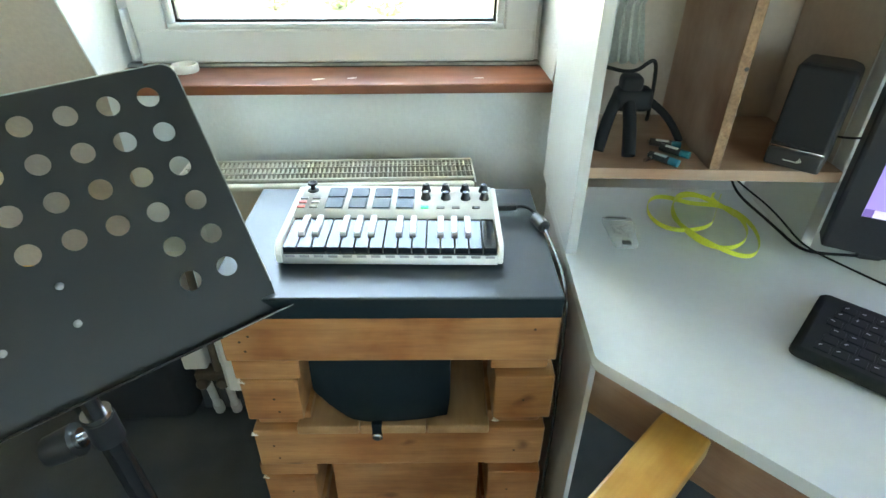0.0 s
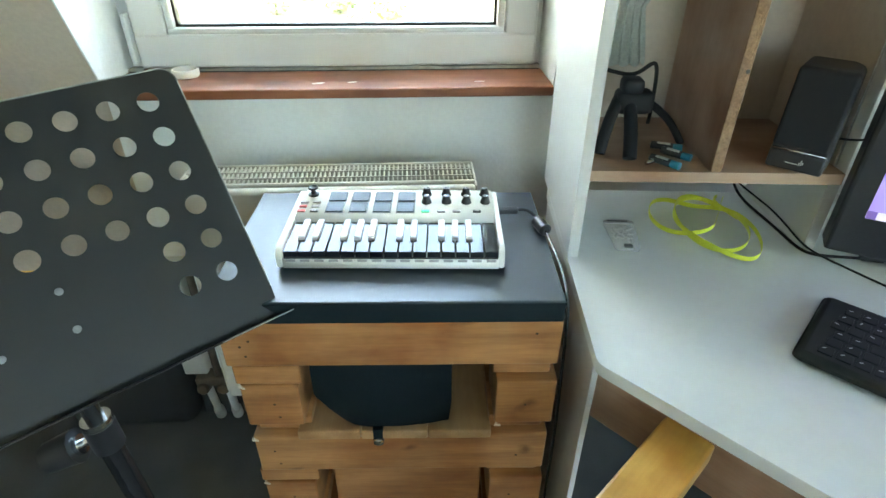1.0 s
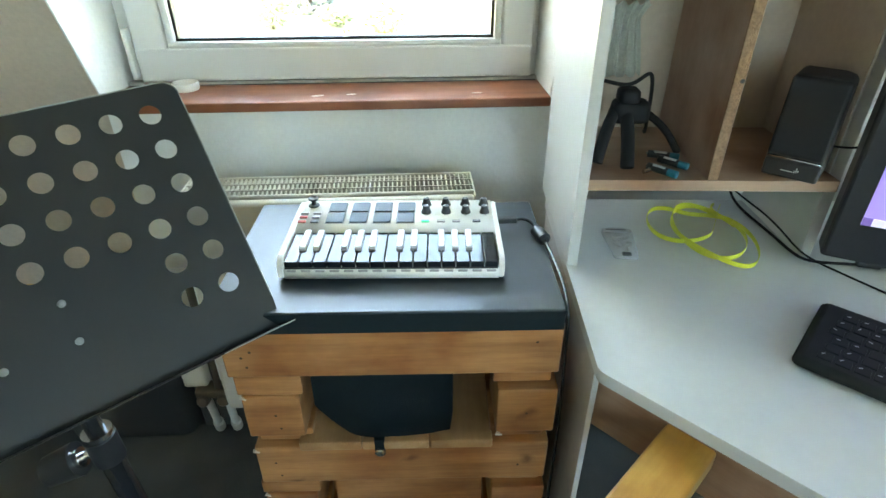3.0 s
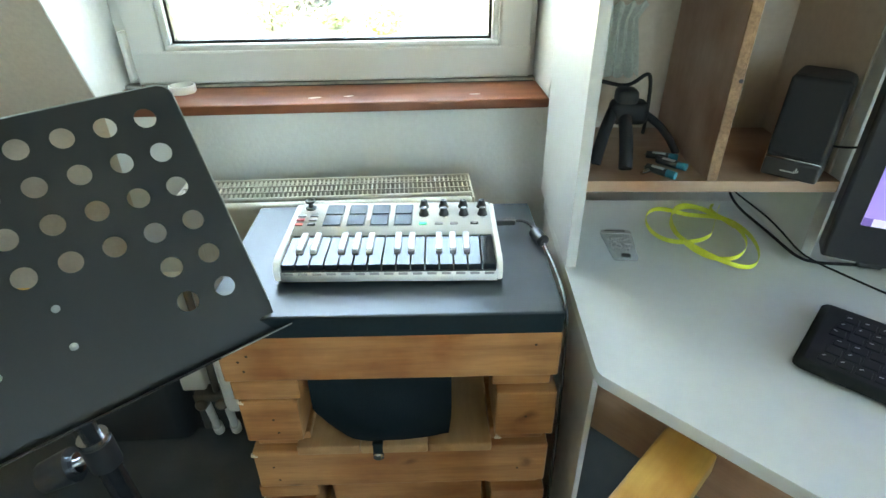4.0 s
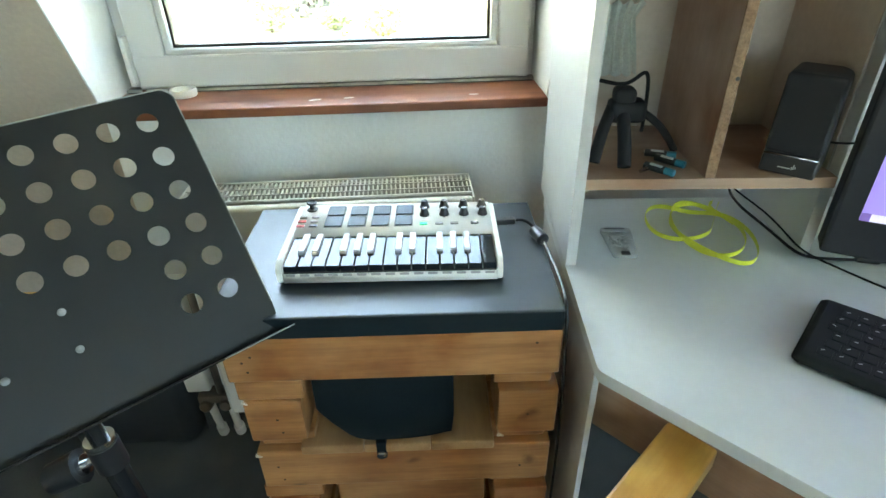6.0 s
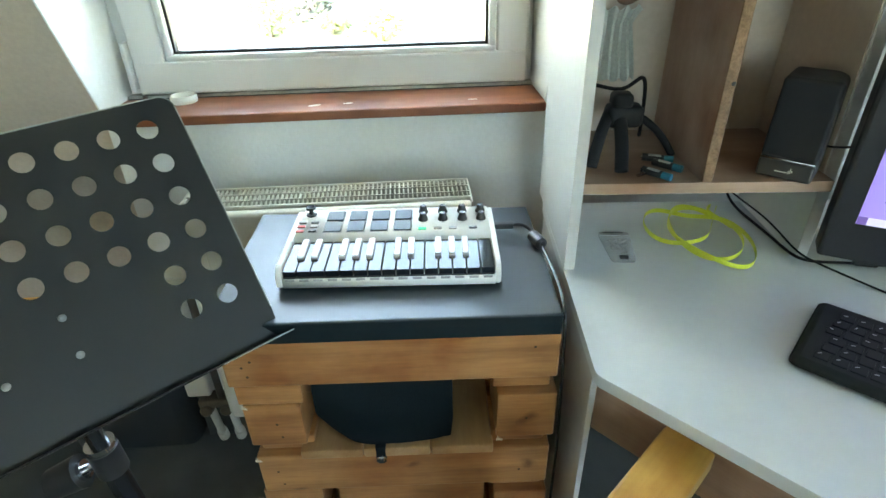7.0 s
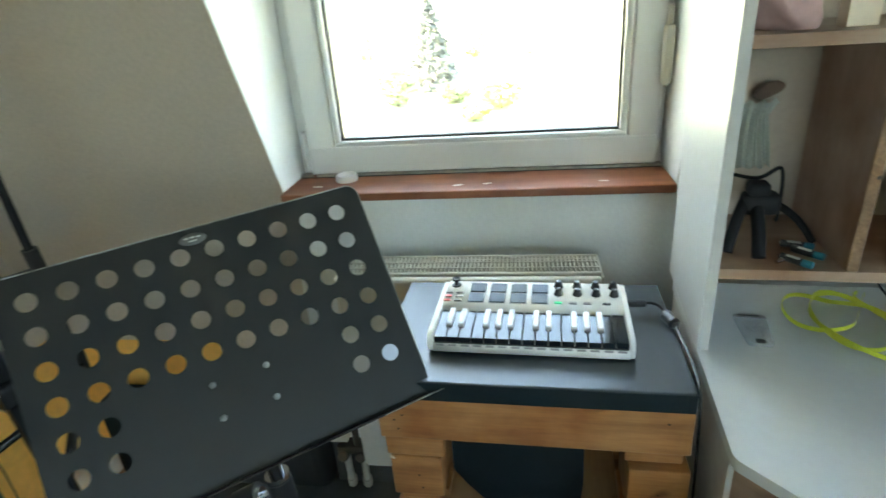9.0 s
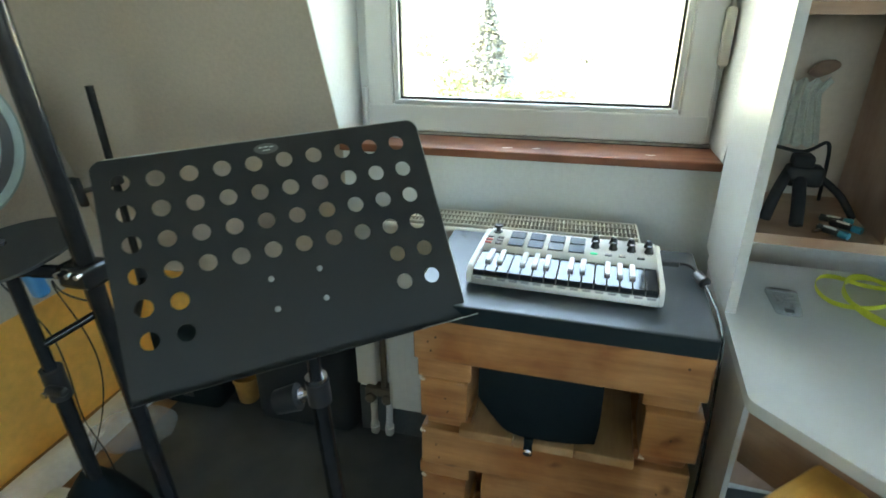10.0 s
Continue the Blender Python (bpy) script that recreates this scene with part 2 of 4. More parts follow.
def lathe(bm, prof, seg=28, m=Matrix()):
    """A turned form from (radius, height) pairs."""
    rings = []
    for r, z in prof:
        if r < 1e-6:
            rings.append([bm.verts.new(m @ Vector((0, 0, z)))])
        else:
            rings.append([bm.verts.new(m @ Vector((r * math.cos(2 * math.pi * i / seg), r * math.sin(2 * math.pi * i / seg), z))) for i in range(seg)])
    for p, q in zip(rings, rings[1:]):
        for i in range(seg):
            j = (i + 1) % seg
            if len(p) == 1 and len(q) > 1:
                bm.faces.new((p[0], q[j], q[i]))
            elif len(q) == 1 and len(p) > 1:
                bm.faces.new((p[i], p[j], q[0]))
            elif len(p) > 1:
                bm.faces.new((p[i], p[j], q[j], q[i]))
    return bm


def prism(bm, pts, z0, z1, bevel=0.0, seg=2):
    """An upright prism over a plan outline (counter-clockwise)."""
    lo = [bm.verts.new((x, y, z0)) for x, y in pts]
    hi = [bm.verts.new((x, y, z1)) for x, y in pts]
    bm.faces.new(lo[::-1])
    top = bm.faces.new(hi)
    for i in range(len(pts)):
        j = (i + 1) % len(pts)
        bm.faces.new((lo[i], lo[j], hi[j], hi[i]))
    if bevel:
        bmesh.ops.bevel(bm, geom=list(top.edges), offset=bevel, segments=seg, affect="EDGES", profile=0.5)
    return bm


def mesh(name, bm, material, smooth=True):
    me = bpy.data.meshes.new(name)
    bmesh.ops.recalc_face_normals(bm, faces=bm.faces)
    if smooth:
        for f in bm.faces:
            f.smooth = True
        for e in bm.edges:
            if len(e.link_faces) == 2 and e.calc_face_angle(0) > 0.6:
                e.smooth = False
        # broad flat faces between narrow bevels stay flat
        area = {f: f.calc_area() for f in bm.faces}
        for f in bm.faces:
            near = [area[g] for e in f.edges for g in e.link_faces if g is not f]
            f.smooth = not near or area[f] < 5 * sum(near) / len(near)
    bm.to_mesh(me)
    bm.free()
    me.materials.append(material)
    return me


def part(name, bm, material, parent, label="", at=None):
    ob = new(name, mesh(name, bm, material))
    ob.parent = parent
    if at is not None:
        ob.matrix_local = at
    if label:
        ob["label"] = label
    return ob


def thing(name, label, category, at=Matrix(), group="", kind=""):
    ob = new(name)
    ob.empty_display_size = 0.05
    ob.matrix_world = at
    return tagged(ob, label, category, group, kind)


def solid(name, bm, material, label, category, at=Matrix(), group="", kind=""):
    ob = new(name, mesh(name, bm, material))
    ob.matrix_world = at
    return tagged(ob, label, category, group, kind)


def structure(name, bm, material, label, category="structure"):
    return solid(name, bm, material, label, category, kind="structure")


def wire(name, pts, r, material, label="", category="", parent=None, flat=None):
    """A cable through points; flat gives a ribbon of that width."""
    cu = bpy.data.curves.new(name, "CURVE")
    cu.dimensions = "3D"
    sp = cu.splines.new("NURBS")
    sp.points.add(len(pts) - 1)
    for p, c in zip(sp.points, pts):
        p.co = (*c, 1)
    sp.use_endpoint_u, sp.order_u, sp.resolution_u = True, 4, 8
    if flat:
        cu.extrude, cu.bevel_depth, cu.bevel_resolution, cu.twist_mode = flat / 2, r, 1, "Z_UP"
    else:
        cu.bevel_depth, cu.bevel_resolution = r, 3
    tmp = bpy.data.objects.new(name, cu)
    scene.collection.objects.link(tmp)
    me = bpy.data.meshes.new_from_object(tmp.evaluated_get(bpy.context.evaluated_depsgraph_get()))
    bpy.data.objects.remove(tmp)
    for f in me.polygons:
        f.use_smooth = True
    me.materials.clear()
    me.materials.append(material)
    ob = new(name, me)
    if parent:
        ob.parent = parent
    return tagged(ob, label, category)

# ---------- room ----------
WX0, WX1, WY0, WY, WZ = -1.47, 2.30, -2.20, 1.07, 2.40      # inner faces of the room
KNEE, LEANW = 0.905, 0.39                                      # the window wall leans in above the sill
NX0, NX1, NZ1, GY = -0.565, 0.316, 2.02, 1.19                # window niche and the plane of the sash


def slope_y(z):
    return WY - LEANW * (z - KNEE)


structure("floor", box(bmesh.new(), WX0, WX1, WY0, 1.2, -0.12, 0.0), FLOORW, "brown wooden floor along the wall", "floor")
structure("ceiling", box(bmesh.new(), WX0 - 0.1, WX1 + 0.1, WY0 - 0.1, 1.4, WZ, WZ + 0.1), CEILING, "white painted ceiling", "ceiling")
bm = bmesh.new()
box(bm, NX0, WX1 + 0.1, WY, 1.45, -0.12, KNEE - 0.01)
structure("wall_window_lower", bm, PLASTER, "white rough-plastered knee wall under the window", "wall")


def leaning(x0, x1, z0, z1):
    b = bmesh.new()
    v = [b.verts.new(p) for x in (x0, x1) for p in ((x, slope_y(z0), z0), (x, 1.45, z0), (x, 1.45, z1), (x, slope_y(z1), z1))]
    for f in ((0, 1, 2, 3), (7, 6, 5, 4), (0, 4, 5, 1), (1, 5, 6, 2), (2, 6, 7, 3), (3, 7, 4, 0)):
        b.faces.new([v[i] for i in f])
    return b


CURVE0 = 0.45                                                   # below this the wall beside the window stands upright
WYW = WY + LEANW * (KNEE - CURVE0) / 2


def bent(x0, x1):
    """The wall beside the window: upright below, then bending over into the slope."""
    prof = [(1.5, -0.12), (WYW, -0.12), (WYW, CURVE0)]
    for i in range(1, 15):
        f = i / 14
        prof.append((WYW - LEANW * (KNEE - CURVE0) * f * f / 2, CURVE0 + (KNEE - CURVE0) * f))
    prof += [(slope_y(WZ), WZ), (1.5, WZ)]
    b = bmesh.new()
    ends = [[b.verts.new((x, y, z)) for y, z in prof] for x in (x0, x1)]
    b.faces.new(ends[0])
    b.faces.new(ends[1][::-1])
    for i in range(len(prof)):
        j = (i + 1) % len(prof)
        b.faces.new((ends[0][i], ends[1][i], ends[1][j], ends[0][j]))
    return b


structure("wall_slope_west", bent(WX0 - 0.1, NX0), PLASTER_DIM, "leaning plaster wall beside the window niche, dim warm light in its colour", "wall")
structure("wall_slope_east", leaning(NX1, WX1 + 0.1, KNEE - 0.01, WZ), PLASTER, "leaning white plaster wall behind the shelves", "wall")
structure("wall_slope_top", leaning(NX0, NX1, NZ1, WZ), PLASTER, "leaning white plaster wall over the window", "wall")
structure("wall_west", box(bmesh.new(), WX0 - 0.1, WX0, WY0, 1.3, 0.437, WZ), PLASTER_DIM, "pale plaster side wall", "wall")
structure("wall_west_dado", box(bmesh.new(), WX0 - 0.1, WX0 + 0.004, WY0, 1.25, -0.12, 0.437), DADO, "ochre orange painted lower wall", "wall")
EWY0, EWY1, EWZ0, EWZ1 = -1.75, -0.70, 0.95, 1.95            # unseen openings added in the east and south walls, for fill light from behind
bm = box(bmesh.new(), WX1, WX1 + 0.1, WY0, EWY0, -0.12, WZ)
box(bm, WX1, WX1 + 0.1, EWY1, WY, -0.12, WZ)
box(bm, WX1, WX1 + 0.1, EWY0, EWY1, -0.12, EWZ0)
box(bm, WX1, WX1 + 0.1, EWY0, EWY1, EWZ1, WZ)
structure("wall_east", bm, BOUNCEW, "unseen cream plaster wall with an opening added for fill light", "wall")
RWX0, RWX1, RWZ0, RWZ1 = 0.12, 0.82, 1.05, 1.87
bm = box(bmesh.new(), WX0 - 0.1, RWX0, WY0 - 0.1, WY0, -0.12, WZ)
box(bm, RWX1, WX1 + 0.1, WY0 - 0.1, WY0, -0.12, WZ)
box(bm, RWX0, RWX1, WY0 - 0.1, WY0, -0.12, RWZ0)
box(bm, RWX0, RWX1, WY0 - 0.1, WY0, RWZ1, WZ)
structure("wall_south", bm, BOUNCEW, "unseen cream plaster wall with a second opening added for fill light", "wall")
structure("wall_window_dado", box(bmesh.new(), WX0 + 0.004, -0.90, WYW - 0.004, WYW + 0.01, 0.0, 0.437), DADO, "ochre orange painted lower wall", "wall")
# Charcoal strip added along the foot of the knee wall.
structure("baseboard", box(bmesh.new(), NX0 + 0.001, 0.262, WY - 0.014, WY - 0.0005, 0.0122, 0.17, 0.003), RUG, "dark charcoal strip along the foot of the knee wall", "baseboard")
structure("carpet", box(bmesh.new(), -1.215, 1.9, -1.9, 1.065, 0.0, 0.012, 0.004), RUG, "dark charcoal carpet on the floor", "carpet")
structure("carpet_strip", box(bmesh.new(), -1.213, NX0 - 0.001, 1.0652, WYW - 0.006, 0.0, 0.0118), RUG, "dark charcoal carpet on the floor", "carpet")

# Whiter sheet over the niche side; its daylight is put into the colour.
bm = bmesh.new()
v = [bm.verts.new((x, y, z)) for x in (NX0 - 0.01, NX0 + 0.003) for y, z in ((slope_y(0.9195) + 0.001, 0.9195), (1.30, 0.9195), (1.30, NZ1), (slope_y(NZ1) + 0.001, NZ1))]
for f in ((0, 1, 2, 3), (7, 6, 5, 4), (0, 4, 5, 1), (1, 5, 6, 2), (2, 6, 7, 3), (3, 7, 4, 0)):
    bm.faces.new([v[i] for i in f])
structure("niche_reveal", bm, PLASTER, "white plastered side of the window niche", "wall")

# window: fixed frame, sash, panes, hinge cover
win = thing("window_1", "white plastic window with a wide sash over a wooden sill", "window", kind="structure")
FZ0, FZ1 = 0.921, NZ1


def ring(bm, x0, x1, z0, z1, w, y0, y1, bevel):
    box(bm, x0, x1, y0, y1, z0, z0 + w, bevel)
    box(bm, x0, x1, y0, y1, z1 - w, z1, bevel)
    box(bm, x0, x0 + w, y0 + 0.0015, y1 - 0.0015, z0 + w * 0.5, z1 - w * 0.5, bevel)
    box(bm, x1 - w, x1, y0 + 0.0015, y1 - 0.0015, z0 + w * 0.5, z1 - w * 0.5, bevel)
    return bm


part("window_frame", ring(bmesh.new(), NX0 + 0.004, NX1 - 0.003, FZ0, FZ1, 0.05, GY + 0.012, GY + 0.07, 0.004), PVC, win)
sash = part("sash", ring(bmesh.new(), -0.532, 0.299, FZ0 + 0.0055, FZ1 - 0.03, 0.0675, GY - 0.010, GY + 0.05, 0.005), PVC, win)
part("glazing_bead", ring(bmesh.new(), -0.463, 0.230, FZ0 + 0.069, FZ1 - 0.098, 0.016, GY - 0.0085, GY + 0.03, 0.006), PVC, sash)
part("gasket", ring(bmesh.new(), -0.448, 0.215, FZ0 + 0.084, FZ1 - 0.113, 0.006, GY + 0.004, GY + 0.03, 0.0), GASKET, sash, "black rubber gasket")
pane = part("pane", box(bmesh.new(), -0.446, 0.213, GY + 0.014, GY + 0.018, FZ0 + 0.086, FZ1 - 0.115), GLASS, sash, "clear window glass")
pane.visible_shadow = False
bm = box(bmesh.new(), NX1 - 0.026, NX1 - 0.005, GY - 0.034, GY - 0.0105, 1.105, 1.225, 0.006)
rod(bm, (NX1 - 0.014, GY - 0.016, 1.098), (NX1 - 0.014, GY - 0.016, 1.106), 0.005)
rod(bm, (NX1 - 0.014, GY - 0.016, 1.224), (NX1 - 0.014, GY - 0.016, 1.262), 0.006)
part("hinge_cover", bm, RADM, win, "cream plastic hinge cover")
bm = box(bmesh.new(), NX0 + 0.022, NX0 + 0.0325, GY - 0.024, GY + 0.004, 0.938, 1.035, 0.004)
part("lower_hinge", bm, PVC, win)
rod(bm := bmesh.new(), (NX0 + 0.045, GY - 0.02, 0.919), (NX0 + 0.045, GY - 0.02, 0.930), 0.005)
part("hinge_pin", bm, STEEL, win)

SEAL = mat("aged_sealant", (0.30, 0.29, 0.27), 0.7, vary=0.3, grain=60, coarse=25, bump=0.002)
bm = bmesh.new()
rnd = random.Random(5)
n = 60
rows = []
for i in range(n + 1):
    x = NX0 + 0.004 + (NX1 - NX0 - 0.008) * i / n
    d, h = 0.003 + 0.003 * rnd.random(), 0.0045 + 0.0025 * rnd.random()
    rows.append([bm.verts.new(p) for p in ((x, GY - 0.010 - d, 0.9188), (x, GY - 0.0102, 0.919 + h), (x, GY + 0.014, 0.919 + h), (x, GY + 0.014, 0.9188))])
for p, q in zip(rows, rows[1:]):
    for k in range(4):
        j = (k + 1) % 4
        bm.faces.new((p[k], p[j], q[j], q[k]))
part("sealant", bm, SEAL, win, "pale uneven sealant line")
part("joint_line", rod(bmesh.new(), (NX0 + 0.008, GY - 0.0155, 0.9195), (NX1 - 0.008, GY - 0.0155, 0.9195), 0.0017, seg=8), GASKET, win, "thin dark dirt line")
structure("window_sill", box(bmesh.new(), NX0 + 0.001, NX1 - 0.001, 1.044, GY + 0.04, 0.899, 0.919, 0.004), SILLW, "red-brown varnished wooden window sill with chipped spots", "window sill")
bm = bmesh.new()
for x, y, s in ((-0.152, 1.082, 0.016), (-0.085, 1.088, 0.012), (0.17, 1.083, 0.011), (-0.49, 1.10, 0.014)):
    a = random.uniform(-0.5, 0.9)
    pts = [(x + s * math.cos(k) * math.cos(a) - s * 0.3 * math.sin(k) * math.sin(a), y + s * math.cos(k) * math.sin(a) * 0.4 + s * 0.25 * math.sin(k)) for k in [i * math.pi / 4 for i in range(8)]]
    prism(bm, pts, 0.9188, 0.9195)
part("chipped_spots", bm, CHIP, bpy.data.objects["window_sill"], "pale bare spots")
bm = lathe(bmesh.new(), [(0, 0), (0.025, 0), (0.0268, 0.003), (0.0268, 0.013), (0.0255, 0.0155), (0.023, 0.0155), (0.022, 0.005), (0, 0.004)])
solid("jar_lid", bm, SHELLW, "white round plastic lid lying on the sill", "lid", pose(-0.430, 1.143, 0.9195))

# ---------- radiator ----------
rad = thing("radiator", "cream enamelled panel radiator with a top grille", "radiator")
RX0, RX1, RY0, RY1, RZ0, RZ1 = -0.398, 0.148, 0.868, 0.978, 0.27, 0.792
part("front_panel", box(bmesh.new(), RX0, RX1, RY0, RY0 + 0.022, RZ0, RZ1 - 0.004, 0.008, 3), RADM, rad)
flute = mesh("flute", box(bmesh.new(), -0.010, 0.010, -0.003, 0.001, RZ0 + 0.04, RZ1 - 0.05, 0.002, 1), RADM)
for i in range(16):
    f = new("flute", flute)
    f.parent = rad
    f.location = (RX0 + 0.035 + i * 0.032, RY0, 0)
part("back_panel", box(bmesh.new(), RX0, RX1, RY1 - 0.012, RY1, RZ0, RZ1 - 0.006, 0.004), RADM, rad)
for x in (RX0 - 0.001, RX1 - 0.003):
    part("side_cover", box(bmesh.new(), x, x + 0.004, RY0 + 0.001, RY1 - 0.001, RZ0 + 0.02, RZ1, 0.001), RADM, rad)
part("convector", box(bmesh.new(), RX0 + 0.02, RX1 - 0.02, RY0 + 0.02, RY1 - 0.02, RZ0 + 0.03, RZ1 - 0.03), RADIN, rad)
bm = bmesh.new()
for y in (RY0 + 0.021, RY0 + 0.047, RY0 + 0.074, RY1 - 0.007):
    box(bm, RX0, RX1, y, y + (0.0025 if RY0 + 0.03 < y < RY1 - 0.02 else 0.006), RZ1 - 0.008, RZ1)
for i in range(63):
    x = RX0 + 0.003 + i * 0.00862
    box(bm, x, x + 0.0030, RY0 + 0.022, RY1 - 0.004, RZ1 - 0.009, RZ1 - 0.002)
part("top_grille", bm, RADM, rad)
bm = rod(bmesh.new(), (RX1, RY0 + 0.03, RZ1 - 0.05), (RX1 + 0.014, RY0 + 0.03, RZ1 - 0.05), 0.011)
part("air_vent", bm, RADM, rad)
part("valve_block", box(bmesh.new(), -0.475, -0.395, 0.885, 0.925, 0.288, 0.312, 0.006), BRASSD, rad, "dull metal valve block")
part("valve_cover", box(bmesh.new(), -0.50, -0.446, 0.90, 0.96, 0.312, 0.60, 0.006), RADM, rad, "cream valve cover")
for x in (-0.458, -0.413):
    part("pipe", rod(bmesh.new(), (x, 0.905, 0.275), (x - 0.043, 1.006, 0.075), 0.0095), PIPE, rad)
    part("pipe_collar", rod(bmesh.new(), (x - 0.038, 0.996, 0.094), (x - 0.046, 1.016, 0.052), 0.0135), PIPE, rad)
    part("valve_cap", lathe(bmesh.new(), [(0, 0), (0.010, 0), (0.014, 0.005), (0.014, 0.022), (0.010, 0.027), (0, 0.027)], 20, pose(x, 0.90, 0.280, 70)), BRASSD, rad)
part("riser_pipe", rod(bmesh.new(), (-0.424, 0.90, 0.30), (-0.424, 0.90, 0.62), 0.008), BRASSD, rad)

# ---------- pallet stand ----------
ST = pose(0.0, 0.677, 0.0, 0, 0, -2.0)
pal = thing("pallet_stand", "low stand of stacked varnished pine pallet beams and blocks", "stand", ST)
XL, XR, F, B = -0.226, 0.235, -0.150, 0.15


def plank(name, x0, x1, y0, y1, z0, z1, m=PINE, bevel=0.003):
    cx, cy, cz = (x0 + x1) / 2, (y0 + y1) / 2, (z0 + z1) / 2
    return part(name, box(bmesh.new(), x0 - cx, x1 - cx, y0 - cy, y1 - cy, z0 - cz, z1 - cz, bevel), m, pal, at=pose(cx, cy, cz, 0, random.uniform(-0.2, 0.2), random.uniform(-0.25, 0.25)))


for y0, y1 in ((F, F + 0.085), (B - 0.085, B)):
    fr = y0 < 0
    for top, layer in ((0.766, 0), (0.541, 1), (0.320, 2)):
        thick = 0.081 if layer == 0 else 0.084
        plank("beam", XL + 0.011 * (layer > 0), XR, y0, y1, top - thick, top)
        dy = 0.014 if fr else 0
        base = 0.649 if layer == 0 else top - 0.112                # top faces of the blocks below
        plank("spacer_board", XL + 0.006, XL + 0.1, y0 + (0.0015 if fr else 0), y1, base, top - thick)
        plank("spacer_board", XR - 0.09, XR - 0.006, y0 + dy, y1, base + 0.006, top - thick)
        if layer < 2:
            z0 = base - 0.082
            plank("block", XL + 0.011, XL + 0.094, y0 - 0.002, y1 + 0.01, z0, base)
            plank("block", XR - 0.084, XR + 0.003, y0 - 0.002, y1 + 0.01, z0, base + 0.006)
            below = 0.541 if layer == 0 else 0.320
            plank("spacer_board", XL + 0.018, XL + 0.10, y0 + dy, y1, below, z0)
            plank("spacer_board", XR - 0.09, XR - 0.008, y0 + dy, y1, below, z0)
        else:
            plank("block", XL + 0.011, XL + 0.094, y0, y1, 0.012, base)
            plank("block", XR - 0.093, XR - 0.001, y0, y1, 0.012, base)
for z in (0.541,):
    for x0, x1 in ((-0.146, -0.0515), (-0.05, 0.0515), (0.053, 0.148)):
        plank("deck_board", x0, x1, F - 0.004, B, z - 0.006 if z > 0.5 else z - 0.09, z + 0.012 if z > 0.5 else z - 0.072, PINEY)
# leaning board in the lower opening
plank("rear_board", -0.108, 0.138, -0.128, -0.108, 0.013, 0.452, PINE)

nail = mesh("nail", lathe(bmesh.new(), [(0, 0.0004), (0.0018, 0.0004), (0.0022, 0.0), (0, 0.0)], 8), BARK)
for x, z in ((-0.195, 0.705), (-0.187, 0.732), (-0.200, 0.722), (-0.17, 0.612), (-0.166, 0.585), (0.195, 0.607), (-0.187, 0.505), (-0.182, 0.475), (-0.172, 0.39), (-0.168, 0.365), (0.185, 0.39), (0.2, 0.742), (0.19, 0.49)):
    k = new("nail", nail)
    k.parent = pal
    y = F - 0.0024 if (0.55 < z < 0.66 or z < 0.43) else F - 0.0006
    k.matrix_local = pose(x, y, z, 90)
splint = bmesh.new()
for k in range(5):
    rod(splint, (0.002 * k, 0, 0), (0.002 * k + 0.001, -0.001, 0.010 - 0.0016 * k), 0.0012, 0.0003, 5)
splint = mesh("splinter", splint, CHIP)
for x, z in ((XL + 0.0105, 0.647), (XL + 0.0105, 0.533), (XL + 0.0105, 0.428), (XR - 0.083, 0.562)):
    k = new("splinter", splint)
    k.parent = pal
    k.matrix_local = pose(x, F - 0.0026, z, 0, random.uniform(-20, 20), 0)
# Front edge strip: the shade of the board's front is in its colour.
EDGE_SHADE = mat("front_shade_black", (0.008, 0.015, 0.018), 0.45, vary=0.2, grain=200, spec=0.3)
slab = thing("stand_top", "black laminate board lying on the pallet stand", "board", ST)
part("board", box(bmesh.new(), -0.2325, 0.2325, -0.1555, 0.155, 0.7665, 0.80, 0.0025), SLAB, slab)
part("edge_band", box(bmesh.new(), -0.2315, 0.2315, -0.1566, -0.1552, 0.7672, 0.7985, 0.0006, 1), EDGE_SHADE, slab, "front edge strip darkened for shade")

# black bag hanging in the opening
bag = thing("bag", "soft black nylon bag tucked into the pallet opening", "bag", ST)
bm = bmesh.new()
for j in range(9):
    v = j / 8
    for i in range(17):
        u = i / 16 * 2 - 1
        hw = 0.109 - (0.018 if u < 0 else 0.004) * max(0, (0.35 - v)) / 0.35
        sag = (0.048 if u < 0 else 0.005) * (abs(u) ** 3.5) * (1 - v)
        zz = 0.5545 + sag + v * (0.676 - 0.5545 - sag)
        bulge = 0.02 * math.cos(u * 1.45) * math.sin(math.pi * min(1, v + 0.15)) + 0.003 * noise.noise(Vector((u * 3, v * 3, 1)))
        bm.verts.new((-0.020 + u * hw * (0.875 if u < 0 else 0.985), -0.137 - bulge, zz))
bm.verts.ensure_lookup_table()
for j in range(8):
    for i in range(16):
        a = j * 17 + i
        bm.faces.new([bm.verts[k] for k in (a, a + 1, a + 18, a + 17)])
ext = bmesh.ops.extrude_face_region(bm, geom=bm.faces[:])
for v in ext["geom"]:
    if isinstance(v, bmesh.types.BMVert):
        v.co.y = 0.06 + (v.co.y + 0.137) * -0.5
part("pouch", bm, BAGM, bag)
part("strap", box(bmesh.new(), -0.032, -0.016, -0.1545, -0.134, 0.522, 0.558, 0.002), BAGM, bag)
part("snap_button", lathe(bmesh.new(), [(0, 0.004), (0.005, 0.0035), (0.0075, 0.002), (0.008, 0)], 18, pose(-0.024, -0.1545, 0.530, 90)), STEEL, bag, "steel snap button")

# ---------- key controller ----------
KW, KD = 0.312, 0.175
kb = thing("midi_keyboard", "small white music keyboard with glossy black keys and dark pads", "keyboard", pose(0.0, 0.592, 0.8002, 0, 0, -3.0))


def top_z(y):
    return 0.0330 + 0.0030 * y / KD


